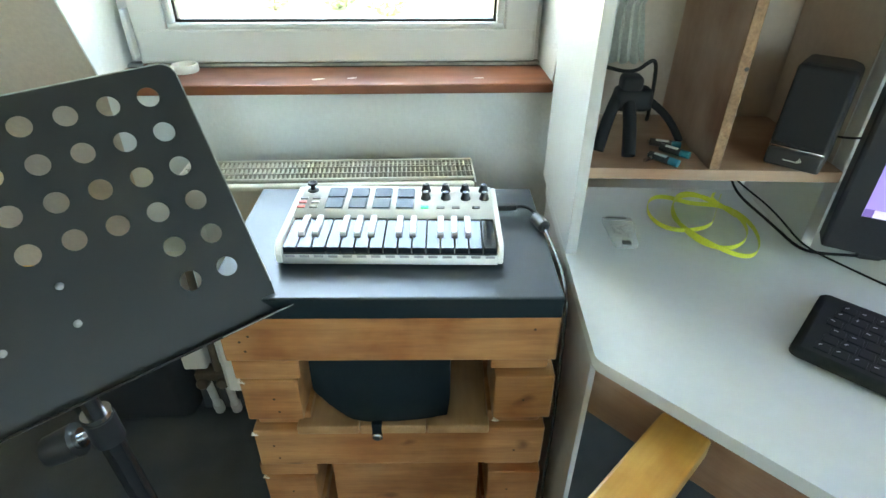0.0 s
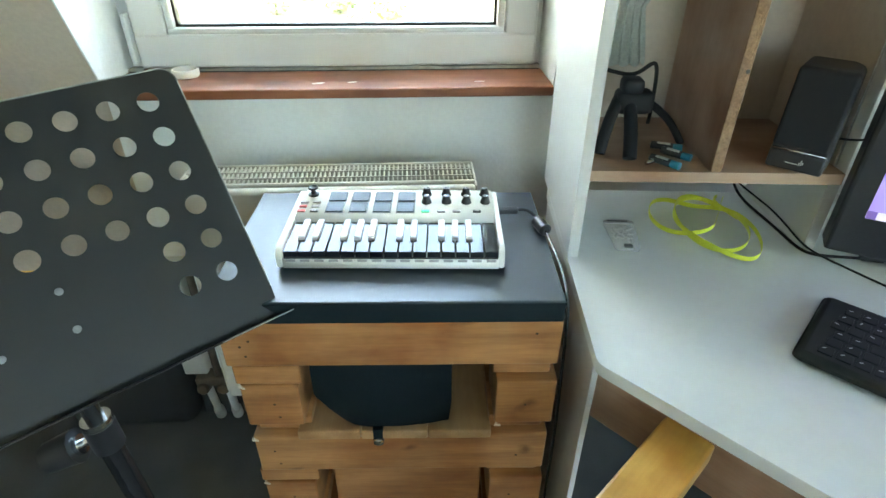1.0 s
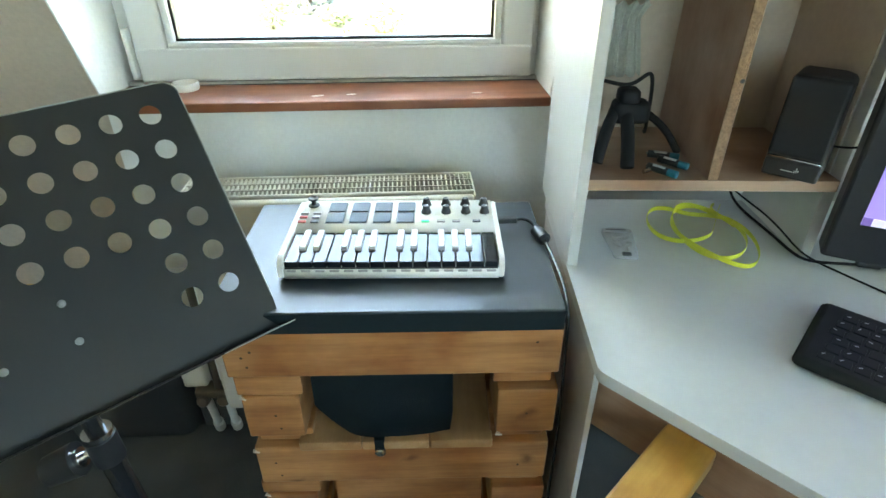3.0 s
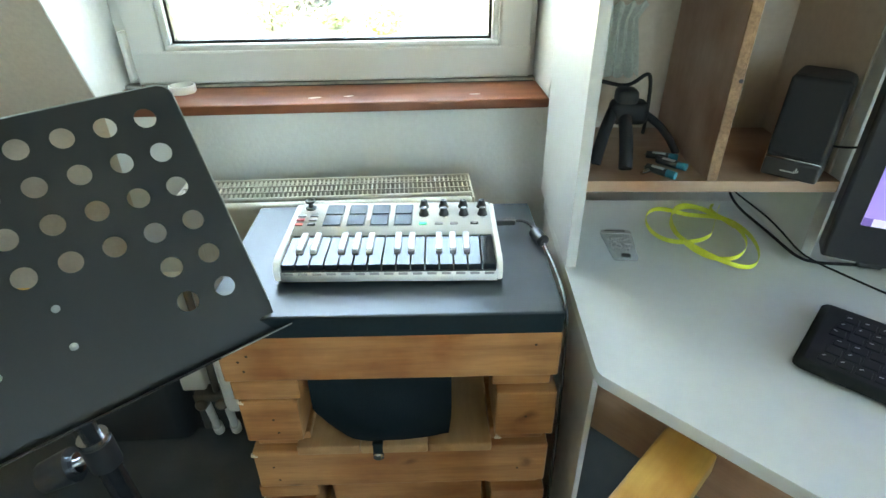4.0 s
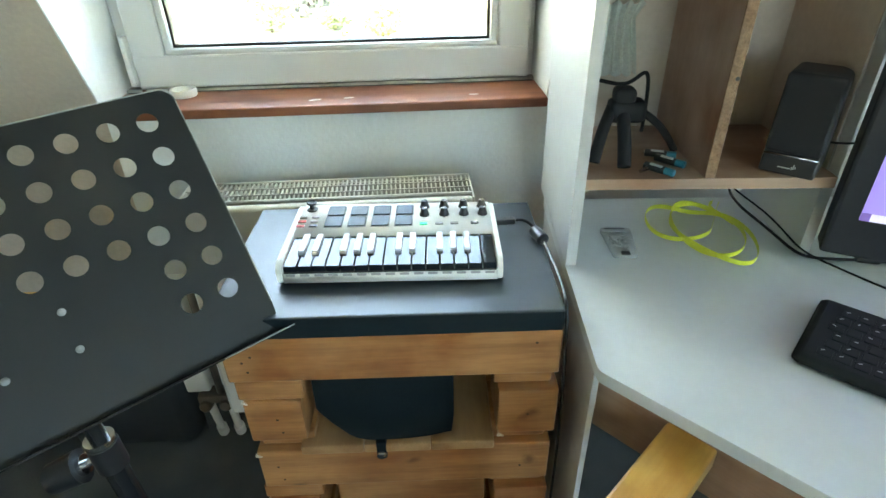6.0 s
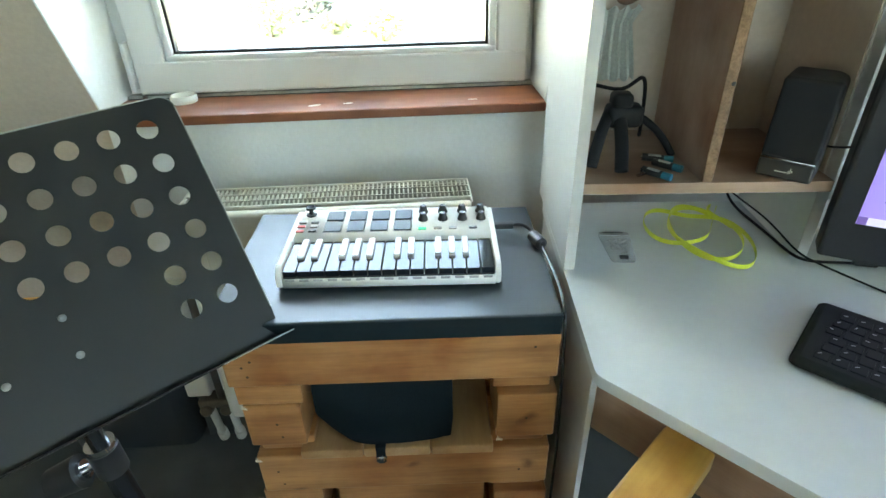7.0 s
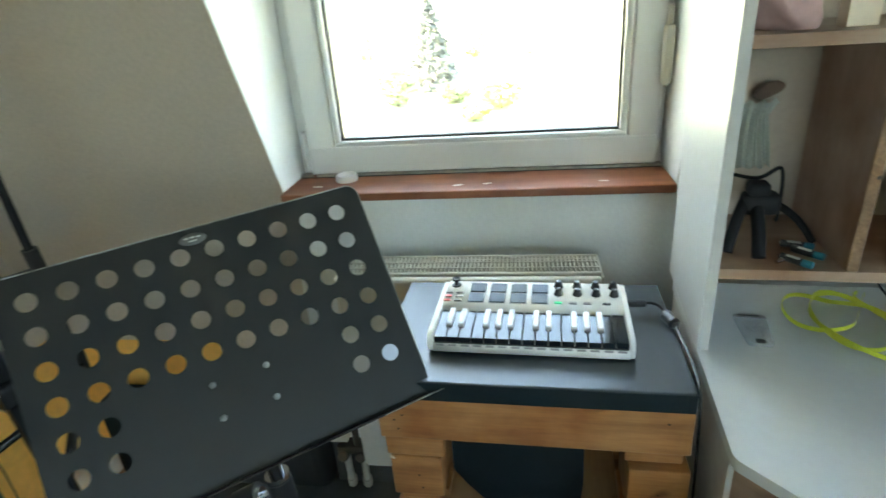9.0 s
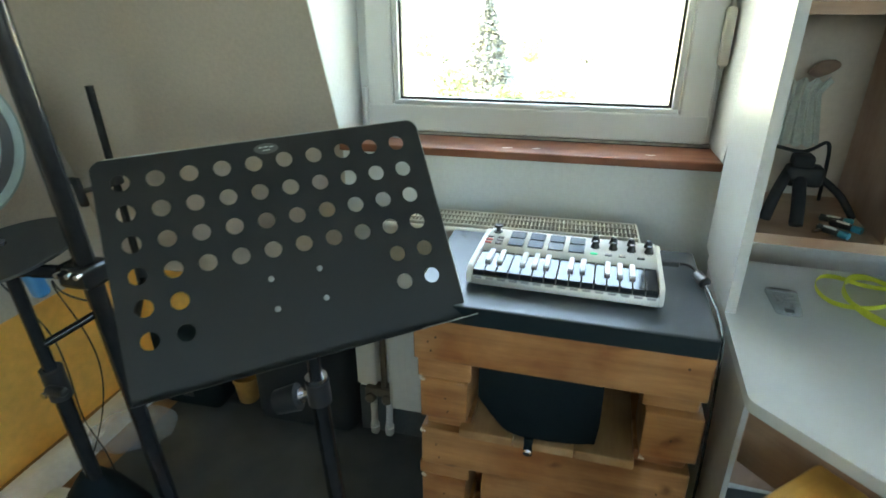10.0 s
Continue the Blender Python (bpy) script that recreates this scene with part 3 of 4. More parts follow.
bm = bmesh.new()
prof = [(0.0, 0.004), (0.0, 0.019), (0.0065, 0.0195), (0.0065, 0.014), (0.083, 0.016), (0.083, top_z(0.083)), (KD, top_z(KD)), (KD, 0.004)]
KX0, KX1 = -KW / 2 + 0.0095, KW / 2 - 0.0075
L = [bm.verts.new((KX0, y, z)) for y, z in prof]
R = [bm.verts.new((KX1, y, z)) for y, z in prof]
for i in range(len(prof)):
    j = (i + 1) % len(prof)
    bm.faces.new((L[i], R[i], R[j], L[j]))
bm.faces.new(L[::-1])
bm.faces.new(R)
part("case", bm, SHELLW, kb)
for x0, x1 in ((-KW / 2, KX0), (KX1, KW / 2)):
    bm = bmesh.new()
    pts = [(0.001, 0.004), (0.0, 0.02), (0.004, 0.0285), (0.012, top_z(0.012) + 0.0008), (KD - 0.004, top_z(KD) + 0.0008), (KD + 0.0005, top_z(KD) - 0.004), (KD, 0.004)]
    a = [bm.verts.new((x0, y, z)) for y, z in pts]
    b = [bm.verts.new((x1, y, z)) for y, z in pts]
    for i in range(len(pts)):
        j = (i + 1) % len(pts)
        bm.faces.new((a[i], b[i], b[j], a[j]))
    bm.faces.new(a[::-1])
    bm.faces.new(b)
    bmesh.ops.bevel(bm, geom=list(bm.edges), offset=0.0015, segments=2, affect="EDGES")
    part("side_cheek", bm, SHELLW, kb)
for x in (-0.13, 0.13):
    for y in (0.02, 0.15):
        part("rubber_foot", lathe(bmesh.new(), [(0, 0), (0.006, 0), (0.006, 0.005), (0, 0.005)], 12, pose(x, y, 0)), BLKM, kb)
pitch_w = (KX1 - KX0 - 0.002) / 15
bm = box(bmesh.new(), -pitch_w / 2 + 0.0006, pitch_w / 2 - 0.0006, 0.0015, 0.082, 0.0165, 0.0300, 0.0008, 1)
key_mesh = mesh("natural_key", bm, KEYB)
bm = box(bmesh.new(), -0.0046, 0.0046, 0.034, 0.082, 0.029, 0.0352, 0.0010, 2)
sharp_mesh = mesh("sharp_key", bm, KEYW)
front_mesh = mesh("sharp_front", box(bmesh.new(), -0.0047, 0.0047, 0.0312, 0.0345, 0.029, 0.0338, 0.0008, 1), KEYG)
for i in range(15):
    k = new("natural_key", key_mesh)
    k.parent = kb
    k.location = (KX0 + 0.001 + (i + 0.5) * pitch_w, 0, random.uniform(-0.0002, 0.0002))
    if i % 7 in (0, 1, 3, 4, 5) and i < 14:
        s = new("sharp_key", sharp_mesh)
        s.parent = kb
        s.location = (KX0 + 0.001 + (i + 1) * pitch_w, 0, 0)
        f = new("sharp_front", front_mesh)
        f.parent = s
part("key_bed", box(bmesh.new(), KX0 + 0.002, KX1 - 0.002, 0.0005, 0.0022, 0.0192, 0.0215), BLK, kb)
bm = bmesh.new()
for i in range(15):
    x = KX0 + 0.001 + (i + 0.5) * pitch_w
    box(bm, x - 0.0065, x + 0.0065, -0.0006, 0.002, 0.0145, 0.0186, 0.0006, 1)
part("lip_ribs", bm, GREYB, kb, "small grey marks along the front lip")
for r, y in ((0, 0.116), (1, 0.150)):
    for c in range(4):
        x = -KW / 2 + KW * (0.205 + 0.1145 * c)
        p = part("pad", box(bmesh.new(), -0.0130, 0.0130, -0.0140, 0.0140, 0, 0.003, 0.0012), PADM, kb, at=pose(x, y, top_z(y), 2.5))
        part("pad_rim", box(bmesh.new(), -0.0142, 0.0142, -0.0152, 0.0152, -0.0005, 0.0011, 0.0005, 1), PADR, p)


def leant_pointer():
    """A painted line over the knob's top and down its flank."""
    b = box(bmesh.new(), -0.0006, 0.0006, 0.001, 0.0046, 0.0116, 0.0123)
    rod(b, (0, 0.0049, 0.0115), (0, 0.0070, 0.0035), 0.0006, seg=6)
    return b


for y in (0.135, 0.160):
    for fx in (0.648, 0.747, 0.845, 0.938):
        x = -KW / 2 + KW * fx
        k = part("knob", lathe(bmesh.new(), [(0, 0), (0.0078, 0), (0.0076, 0.0022), (0.0060, 0.0062), (0.0050, 0.0112), (0.0043, 0.012), (0, 0.012)], 20), BLK, kb, at=pose(x, y, top_z(y), 0, 0, random.uniform(-120, 120)))
        part("pointer", leant_pointer(), SHELLW, k, "white pointer line")
joy = part("joystick", lathe(bmesh.new(), [(0, 0), (0.0085, 0), (0.0085, 0.0015), (0.004, 0.003), (0.0032, 0.009), (0.0075, 0.011), (0.0078, 0.014), (0.006, 0.0145), (0.003, 0.0125), (0, 0.012)], 24), BLK, kb, at=pose(-KW / 2 + KW * 0.075, 0.159, top_z(0.159)))
for fx, y, m in ((0.047, 0.133, GREYB), (0.108, 0.133, GREYB), (0.047, 0.120, REDB), (0.108, 0.120, GREYB), (0.047, 0.106, REDB), (0.108, 0.106, BLK), (0.645, 0.106, GREENL), (0.722, 0.106, GREYB), (0.795, 0.106, GREYB), (0.893, 0.106, BLK)):
    b = part("button", box(bmesh.new(), -0.0060, 0.0060, -0.0030, 0.0030, 0, 0.0022, 0.0008), m, kb, at=pose(-KW / 2 + KW * fx, y, top_z(y), 2.5))
    if m is BLK:
        part("button_print", box(bmesh.new(), -0.003, 0.003, -0.0012, 0.0012, 0.0021, 0.0024), GREYB, b)
bm = bmesh.new()
for fx in (0.648, 0.747, 0.845, 0.938):
    for y in (0.1245, 0.1495):
        box(bm, -KW / 2 + KW * fx - 0.003, -KW / 2 + KW * fx + 0.003, y - 0.0005, y + 0.0005, top_z(y), top_z(y) + 0.0002)
part("printed_marks", bm, GREYB, kb, "tiny grey print under the knobs")

# its cable with plug and ferrite
usb = thing("usb_cable", "black cable with a ferrite bead plugged into the keyboard", "cable")
part("plug", box(bmesh.new(), 0.165, 0.197, 0.722, 0.732, 0.812, 0.822, 0.002), BLK, usb)
wire("lead", [(0.197, 0.727, 0.817), (0.208, 0.730, 0.818), (0.219, 0.722, 0.818), (0.224, 0.704, 0.812)], 0.0023, CABLE, parent=usb)
part("ferrite", lathe(bmesh.new(), [(0, -0.017), (0.006, -0.017), (0.0098, -0.014), (0.0098, 0.014), (0.006, 0.018), (0, 0.018)], 20, pose(0.2275, 0.688, 0.8102, 90, 0, 14)), BLK, usb)
wire("long_lead", [(0.231, 0.672, 0.81), (0.234, 0.63, 0.806), (0.236, 0.58, 0.8025), (0.2315, 0.54, 0.8025), (0.2285, 0.5125, 0.798), (0.2285, 0.5065, 0.765), (0.233, 0.509, 0.68), (0.2375, 0.511, 0.58), (0.2385, 0.511, 0.48), (0.2365, 0.51, 0.40), (0.245, 0.508, 0.32), (0.275, 0.50, 0.16), (0.30, 0.49, 0.05), (0.33, 0.48, 0.016)], 0.0021, mat("glossy_black_lead", (0.014, 0.014, 0.015), 0.25), parent=usb)

# ---------- music stand ----------
PM = Matrix(((0.805, -0.458, -0.376, -0.4033), (0.591, 0.672, 0.447, 0.4707), (0.048, -0.582, 0.812, 0.9242), (0, 0, 0, 1)))
q = PM.to_quaternion()
PM = Matrix.LocRotScale((-0.4033, 0.4707, 0.9242), q, None)
ms = thing("music_stand", "black perforated metal music stand with a tilted desk", "music stand", PM)
PITCH, HOLE = 0.0448, 0.0124
X0, X1, Z0, Z1, RC = -0.2365, 0.2435, -0.184, 0.1485, 0.018


def holes():
    for r in range(6):
        for c in range(10):
            if r < 4 or c < 2 or c > 7:
                yield (c - 4.5) * PITCH, (2.5 - r) * PITCH, HOLE * 0.98
    for x, z in ((-0.0347, -0.0645), (0.0355, -0.0643), (-0.0347, -0.109), (0.0353, -0.1092)):
        yield x, z, 0.0042


def perforated():
    """The plate as a quad grid in which each hole gets a round rim."""
    bm = bmesh.new()
    outline = []
    for cx, cz, a0 in ((X1 - RC, Z1 - RC, 0), (X0 + RC, Z1 - RC, 90)):
        for k in range(7):
            a = radians(a0 + 15 * k)
            outline.append((cx + RC * math.cos(a), cz + RC * math.sin(a)))
    outline += [(X0, Z0), (X1 - 0.004, Z0), (X1 - 0.001, Z0 + 0.03)]
    edges = []
    vs = [bm.verts.new((x, 0, z)) for x, z in outline]
    edges += [bm.edges.new((vs[i], vs[(i + 1) % len(vs)])) for i in range(len(vs))]
    for x, z, r in holes():
        n = 28 if r > 0.01 else 12
        hv = [bm.verts.new((x + r * math.cos(2 * math.pi * k / n), 0, z + r * math.sin(2 * math.pi * k / n))) for k in range(n)]
        edges += [bm.edges.new((hv[k], hv[(k + 1) % n])) for k in range(n)]
    bmesh.ops.triangle_fill(bm, edges=edges, use_beauty=True, use_dissolve=False)
    bad = [f for f in bm.faces if any((f.calc_center_median().x - x) ** 2 + (f.calc_center_median().z - z) ** 2 < (r * 0.9) ** 2 for x, z, r in holes())]
    bmesh.ops.delete(bm, geom=bad, context="FACES_ONLY")
    ext = bmesh.ops.extrude_face_region(bm, geom=bm.faces[:])
    for v in ext["geom"]:
        if isinstance(v, bmesh.types.BMVert):
            v.co.y += 0.0014
    return bm


part("desk_plate", perforated(), PLATE, ms)
bm = box(bmesh.new(), X0 + 0.002, X1 + 0.010, -0.016, 0.0014, Z0 - 0.0065, Z0 - 0.0047, 0.0006, 1)
box(bm, X0 + 0.002, X1 - 0.006, 0.0002, 0.0012, Z0 - 0.005, Z0 + 0.002)
part("ledge", bm, PLATE, ms)
part("worn_edge", rod(bmesh.new(), (0.16, -0.0161, Z0 - 0.0052), (X1 + 0.009, -0.0161, Z0 - 0.0052), 0.0007, seg=8), WORN, ms, "worn bare metal edge")
rim = [(X1 - 0.0009, 0.0004, Z0 + 0.034), (X1 - 0.0004, 0.0004, 0.0), (X1, 0.0004, Z1 - RC)]
for k in range(1, 7):
    rim.append((X1 - RC + RC * math.cos(radians(15 * k)), 0.0004, Z1 - RC + RC * math.sin(radians(15 * k))))
rim += [(X1 - 0.10, 0.0004, Z1), (0.0, 0.0004, Z1), (X0 + RC, 0.0004, Z1)]
wire("worn_edge", rim, 0.0009, WORN, "worn bare metal edge", parent=ms)
for x, z in ((-0.0347, -0.0645), (0.0355, -0.0643), (-0.0347, -0.109), (0.0353, -0.1092)):
    part("rivet", lathe(bmesh.new(), [(0, 0.0028), (0.0025, 0.0024), (0.0042, 0.001), (0.0045, -0.001), (0, -0.001)], 14, pose(x, 0, z, 90)), DULL, ms)
bm = lathe(bmesh.new(), [(0, 0.0012), (0.012, 0.0012), (0.0145, 0.0004), (0.015, 0.0)], 28, pose(0, -0.0002, 0.1325, 90) @ Matrix.Diagonal((1.2, 0.55, 1, 1)))
badge = part("maker_badge", bm, BADGE, ms, "oval embossed metal badge")
for x, z, w, h in ((-0.008, 0.1345, 0.005, 0.002), (0.0, 0.1348, 0.006, 0.002), (0.008, 0.1342, 0.005, 0.002), (0.0, 0.1297, 0.011, 0.0014)):
    part("embossing", box(bmesh.new(), x - w / 2, x + w / 2, -0.0018, -0.0011, z - h / 2, z + h / 2, 0.0003, 1), MARK, badge, "pale plain embossed bar")
bm = bmesh.new()
box(bm, -0.05, 0.05, 0.0016, 0.012, -0.125, -0.05, 0.003)
rod(bm, (-0.03, 0.02, -0.087), (0.03, 0.02, -0.087), 0.012)
part("rear_bracket", bm, DARKST, ms)
inv = PM.inverted()


def loc(p):
    return inv @ Vector(p)


TOP, FOOT = (-0.384, 0.462, 0.815), (-0.336, 0.452, 0.06)
mid = Vector(TOP).lerp(Vector(FOOT), 0.195)
part("upper_tube", rod(bmesh.new(), loc(TOP), loc(Vector(TOP).lerp(Vector(FOOT), 0.5)), 0.011), DARKST, ms)
part("lower_tube", rod(bmesh.new(), loc(mid), loc(FOOT), 0.0150), DARKST, ms)
col = part("collar", rod(bmesh.new(), loc(mid), loc(Vector(TOP).lerp(Vector(FOOT), 0.25)), 0.0195), BLK, ms)
part("chrome_ring", rod(bmesh.new(), loc(Vector(TOP).lerp(Vector(FOOT), 0.182)), loc(mid), 0.0185, 0.0175), STEEL, ms)
kc = Vector(TOP).lerp(Vector(FOOT), 0.222)
kd = Vector((-0.93, -0.2, -0.32)).normalized()
part("clamp_screw", rod(bmesh.new(), loc(kc), loc(kc + kd * 0.045), 0.006), STEEL, ms)
kn = part("clamp_knob", rod(bmesh.new(), loc(kc + kd * 0.036), loc(kc + kd * 0.076), 0.0235, 0.0205, 12), BLK, ms)
part("knob_cap", rod(bmesh.new(), loc(kc + kd * 0.030), loc(kc + kd * 0.037), 0.0135), STEEL, kn)
hub = Vector(FOOT) + Vector((0, 0, 0.18))
for a in (20, 140, 260):
    d = Vector((math.cos(radians(a)), math.sin(radians(a)), 0))
    part("leg", rod(bmesh.new(), loc(hub), loc((FOOT[0] + d.x * 0.26, FOOT[1] + d.y * 0.26, 0.022)), 0.008), DARKST, ms)

# ---------- corner desk with hutch ----------
DM = pose(0.272, 0.680, 0.0, 0, 0, -4.5)
desk = thing("desk", "white laminate corner desk with a diagonal front edge", "desk", DM)
DZ = 0.757
pts = [(0.0, 0.238), (0.0, -0.217)]
for k in range(6):
    a = radians(180 + 9 * k)
    pts.append((0.022 + 0.022 * math.cos(a), -0.225 + 0.022 * math.sin(a)))
pts += [(0.361, -0.574), (1.25, -0.574), (1.25, 0.238)]
bm = prism(bmesh.new(), pts, DZ - 0.018, DZ, 0.0012)
part("top", bm, DESK, desk)
part("side_panel", box(bmesh.new(), 0.002, 0.010, -0.215, 0.234, 0.012, DZ - 0.0182, 0.001), DESKE, desk)
dg = pose(0.020, -0.194, 0, 0, 0, -44.5)
apron = part("drawer_front", box(bmesh.new(), 0.0, 0.46, -0.006, 0.010, 0.622, DZ - 0.0185, 0.001), OAK, desk, "brown wood-print drawer front", at=dg)
part("modesty_panel", box(bmesh.new(), 0.03, 1.2, 0.215, 0.23, 0.2, DZ - 0.0185), OAKZ, desk)
part("far_leg_panel", box(bmesh.new(), 1.22, 1.24, -0.56, 0.255, 0.012, DZ - 0.0182), DESKE, desk)

hutch = thing("shelf_unit", "open brown and white shelf unit standing on the desk", "shelf", DM)
HT, HD, HU, SZ = 1.62, 0.242, 0.378, 0.886
bm = prism(bmesh.new(), [(0.002, DZ + 0.0003), (0.288, DZ + 0.0003), (0.288, HT), (0.002, HT)], 0.0005, 0.0165)
bmesh.ops.transform(bm, matrix=Matrix(((0, 0, 1, 0), (1, 0, 0, 0), (0, 1, 0, 0), (0, 0, 0, 1))), verts=bm.verts)
side = part("side_panel", bm, DESK, hutch)
part("edge_band", box(bmesh.new(), 0.0006, 0.0164, 0.0, 0.0022, DZ + 0.0005, HT), DESKE, side, "grey edge band")
side2 = part("side_panel", box(bmesh.new(), HU, HU + 0.018, 0.032, HD, DZ + 0.0003, HT, 0.0008), DESK, hutch)
part("edge_band", box(bmesh.new(), HU + 0.0002, HU + 0.0178, 0.030, 0.0322, DZ + 0.0005, HT), DESKE, side2, "grey edge band")
for z, m, lab in ((SZ, OAK, "brown wood-print shelf"), (1.218, OAK, "brown wood-print shelf"), (HT - 0.02, OAK, "brown wood-print top")):
    part("shelf", box(bmesh.new(), 0.0167, HU - 0.0003, 0.004, HD - 0.0041, z, z + 0.017, 0.0006), m, hutch, lab)
div = part("divider", box(bmesh.new(), 0.1872, 0.2025, 0.008, HD - 0.007, SZ + 0.0172, 1.2178), OAKZ, hutch, "brown upright divider")
part("raw_edge", box(bmesh.new(), 0.1874, 0.2023, 0.005, 0.0082, SZ + 0.0174, 1.2176, 0.0006, 1), CHIPB, div, "raw chipboard edge")
part("screw_hole", lathe(bmesh.new(), [(0, 0.0004), (0.003, 0.0004), (0.003, 0), (0, 0)], 12, pose(0.1985, 0.005, 1.045, 90)), BLK, div)
part("inner_face", box(bmesh.new(), HU - 0.0022, HU - 0.0004, 0.034, HD - 0.005, SZ + 0.0175, 1.2175), BACKB, side2, "pale brown inner face")
part("back_board", box(bmesh.new(), 0.006, HU + 0.012, HD - 0.004, HD + 0.001, SZ + 0.017, HT), BACKB, hutch, "pale hardboard back")

# on the shelf
spk = thing("desktop_speaker", "black desktop loudspeaker with a silver line standing on the shelf", "speaker", pose(0.576, 0.667, SZ + 0.0172, 0, 0, -43))
LEAN = Matrix(((1, 0, 0, 0), (0, 1, 0.18, 0), (0, 0, 1, 0), (0, 0, 0, 1)))          # the front leans back


def leant(b):
    bmesh.ops.transform(b, matrix=LEAN, verts=b.verts)
    return b


part("body", leant(box(bmesh.new(), -0.037, 0.037, 0.004, 0.075, 0.0, 0.140, 0.008, 3)), BLKM, spk)
part("grille", leant(box(bmesh.new(), -0.0365, 0.0365, -0.003, 0.008, 0.031, 0.139, 0.005, 3)), mat("black_speaker_cloth", (0.014, 0.014, 0.015), 0.9, vary=0.3, grain=900, bump=0.0006), spk, "black cloth grille")
part("silver_line", leant(box(bmesh.new(), -0.036, 0.034, -0.0038, 0.004, 0.0280, 0.0298)), STEEL, spk)
part("base_front", leant(box(bmesh.new(), -0.0365, 0.0365, -0.003, 0.010, 0.001, 0.0270, 0.004, 2)), BLK, spk)
bm = box(bmesh.new(), -0.012, 0.004, -0.0036, 0.0, 0.0115, 0.0128)
for k, h in enumerate((0.004, 0.0065, 0.003)):
    box(bm, 0.005 + 0.0022 * k, 0.0064 + 0.0022 * k, -0.0036, 0.0, 0.011 + 0.001 * k, 0.011 + 0.001 * k + h)
part("maker_mark", leant(bm), MARK, spk, "small pale plain mark")
wire("speaker_cable", [tuple(DM @ Vector(p)) for p in ((0.34, 0.06, 0.945), (0.365, 0.03, 0.945), (0.385, 0.005, 0.952), (0.41, -0.005, 0.965), (0.47, 0.0, 0.985), (0.55, 0.05, 0.95))], 0.0016, CABLE, "thin black speaker cable", "cable")

tri = thing("mini_tripod", "black bendy mini tripod standing on the shelf", "tripod", DM @ pose(0.086, 0.098, SZ + 0.0172))
bm = box(bmesh.new(), -0.026, 0.03, -0.018, 0.018, 0.055, 0.090, 0.010, 3)
box(bm, -0.02, 0.012, -0.016, 0.016, 0.084, 0.108, 0.008, 3)
part("head", bm, CABLE, tri)
for a, b, r in (((-0.004, -0.005, 0.07), (-0.012, -0.077, 0.012), 0.0120), ((-0.02, 0.0, 0.076), (-0.052, -0.056, 0.011), 0.0110), ((0.022, 0.006, 0.072), (0.086, -0.004, 0.008), 0.0072)):
    bm = bmesh.new()
    A, Bv = Vector(a), Vector(b)
    n = 6
    bend = Vector((A.x - Bv.x, A.y - Bv.y, 0)) * -0.07 + Vector((0, 0, 0.006))
    path = [A.lerp(Bv, i / n) + bend * math.sin(math.pi * i / n) for i in range(n + 1)]
    wire("leg", [tuple(p) for p in path], r * 0.84, CABLE, parent=tri)
wire("black_lead", [tuple(DM @ Vector(p)) for p in ((0.02, 0.15, 1.015), (0.05, 0.14, 1.012), (0.082, 0.125, 1.004), (0.10, 0.12, 1.014), (0.115, 0.12, 1.03), (0.122, 0.12, 1.02), (0.126, 0.125, 0.98), (0.132, 0.14, 0.935), (0.145, 0.18, 0.910), (0.155, 0.21, 0.906))], 0.003, CABLE, "black lead looped over the tripod", "cable")


def battery(at, label):
    t = thing("battery", label, "battery", at, group="loose batteries on the shelf")
    part("sleeve", lathe(bmesh.new(), [(0, 0), (0.0051, 0), (0.0053, 0.0006), (0.0053, 0.030), (0, 0.030)], 18), BLK, t)
    part("teal_band", lathe(bmesh.new(), [(0, 0.0302), (0.0053, 0.0302), (0.0053, 0.0426), (0.0046, 0.0432), (0, 0.0432)], 18), TEAL, t)
    part("terminal", lathe(bmesh.new(), [(0, -0.0022), (0.0018, -0.0022), (0.0018, 0.0), (0.0048, 0.0)], 14), STEEL, t)
    part("print", box(bmesh.new(), 0.0045, 0.0056, -0.002, 0.002, 0.008, 0.026), MARK, t, "pale plain bars of print")


for x, y, r in ((0.405, 0.763, -24), (0.414, 0.741, -48), (0.387, 0.714, -51)):
    battery(pose(x, y, SZ + 0.0172 + 0.0059, 0, 0, r) @ pose(0, 0, 0, 0, 90, 0) @ pose(0, 0, 0, 0, 0, 200) @ Matrix.Scale(1.08, 4), "small black and teal battery lying on the shelf")
bm = rod(bmesh.new(), (0, 0, 0.004), (0.016, -0.012, 0.004), 0.0028)
rod(bm, (0.014, -0.010, 0.004), (0.022, -0.004, 0.004), 0.0036, 0.003)
solid("metal_connector", bm, STEEL, "tiny bent metal connector beside the batteries", "connector", DM @ pose(0.100, 0.024, SZ + 0.0172, 0, 0, 70))

# pleated cloth hanging at the shelf's back
bm = bmesh.new()
N, M = 60, 14
for j in range(M + 1):
    v = j / M
    hw = 0.034 + 0.020 * v + (0.020 * max(0, 0.22 - v) / 0.22)
    for i in range(N + 1):
        u = i / N * 2 - 1
        fold = 0.0085 * math.sin(u * 19 + 0.8 * math.sin(v * 3)) * (0.4 + v * 0.6)
        bm.verts.new((u * hw, -0.006 - fold - 0.014 * (1 - u * u), -v * 0.112 + 0.004 * math.sin(u * 17) * (1 if v < 0.05 or v > 0.95 else 0)))
bm.verts.ensure_lookup_table()
for j in range(M):
    for i in range(N):
        a = j * (N + 1) + i
        bm.faces.new([bm.verts[k] for k in (a, a + 1, a + N + 2, a + N + 1)])
ext = bmesh.ops.extrude_face_region(bm, geom=bm.faces[:])
for v in ext["geom"]:
    if isinstance(v, bmesh.types.BMVert):
        v.co.y += 0.004
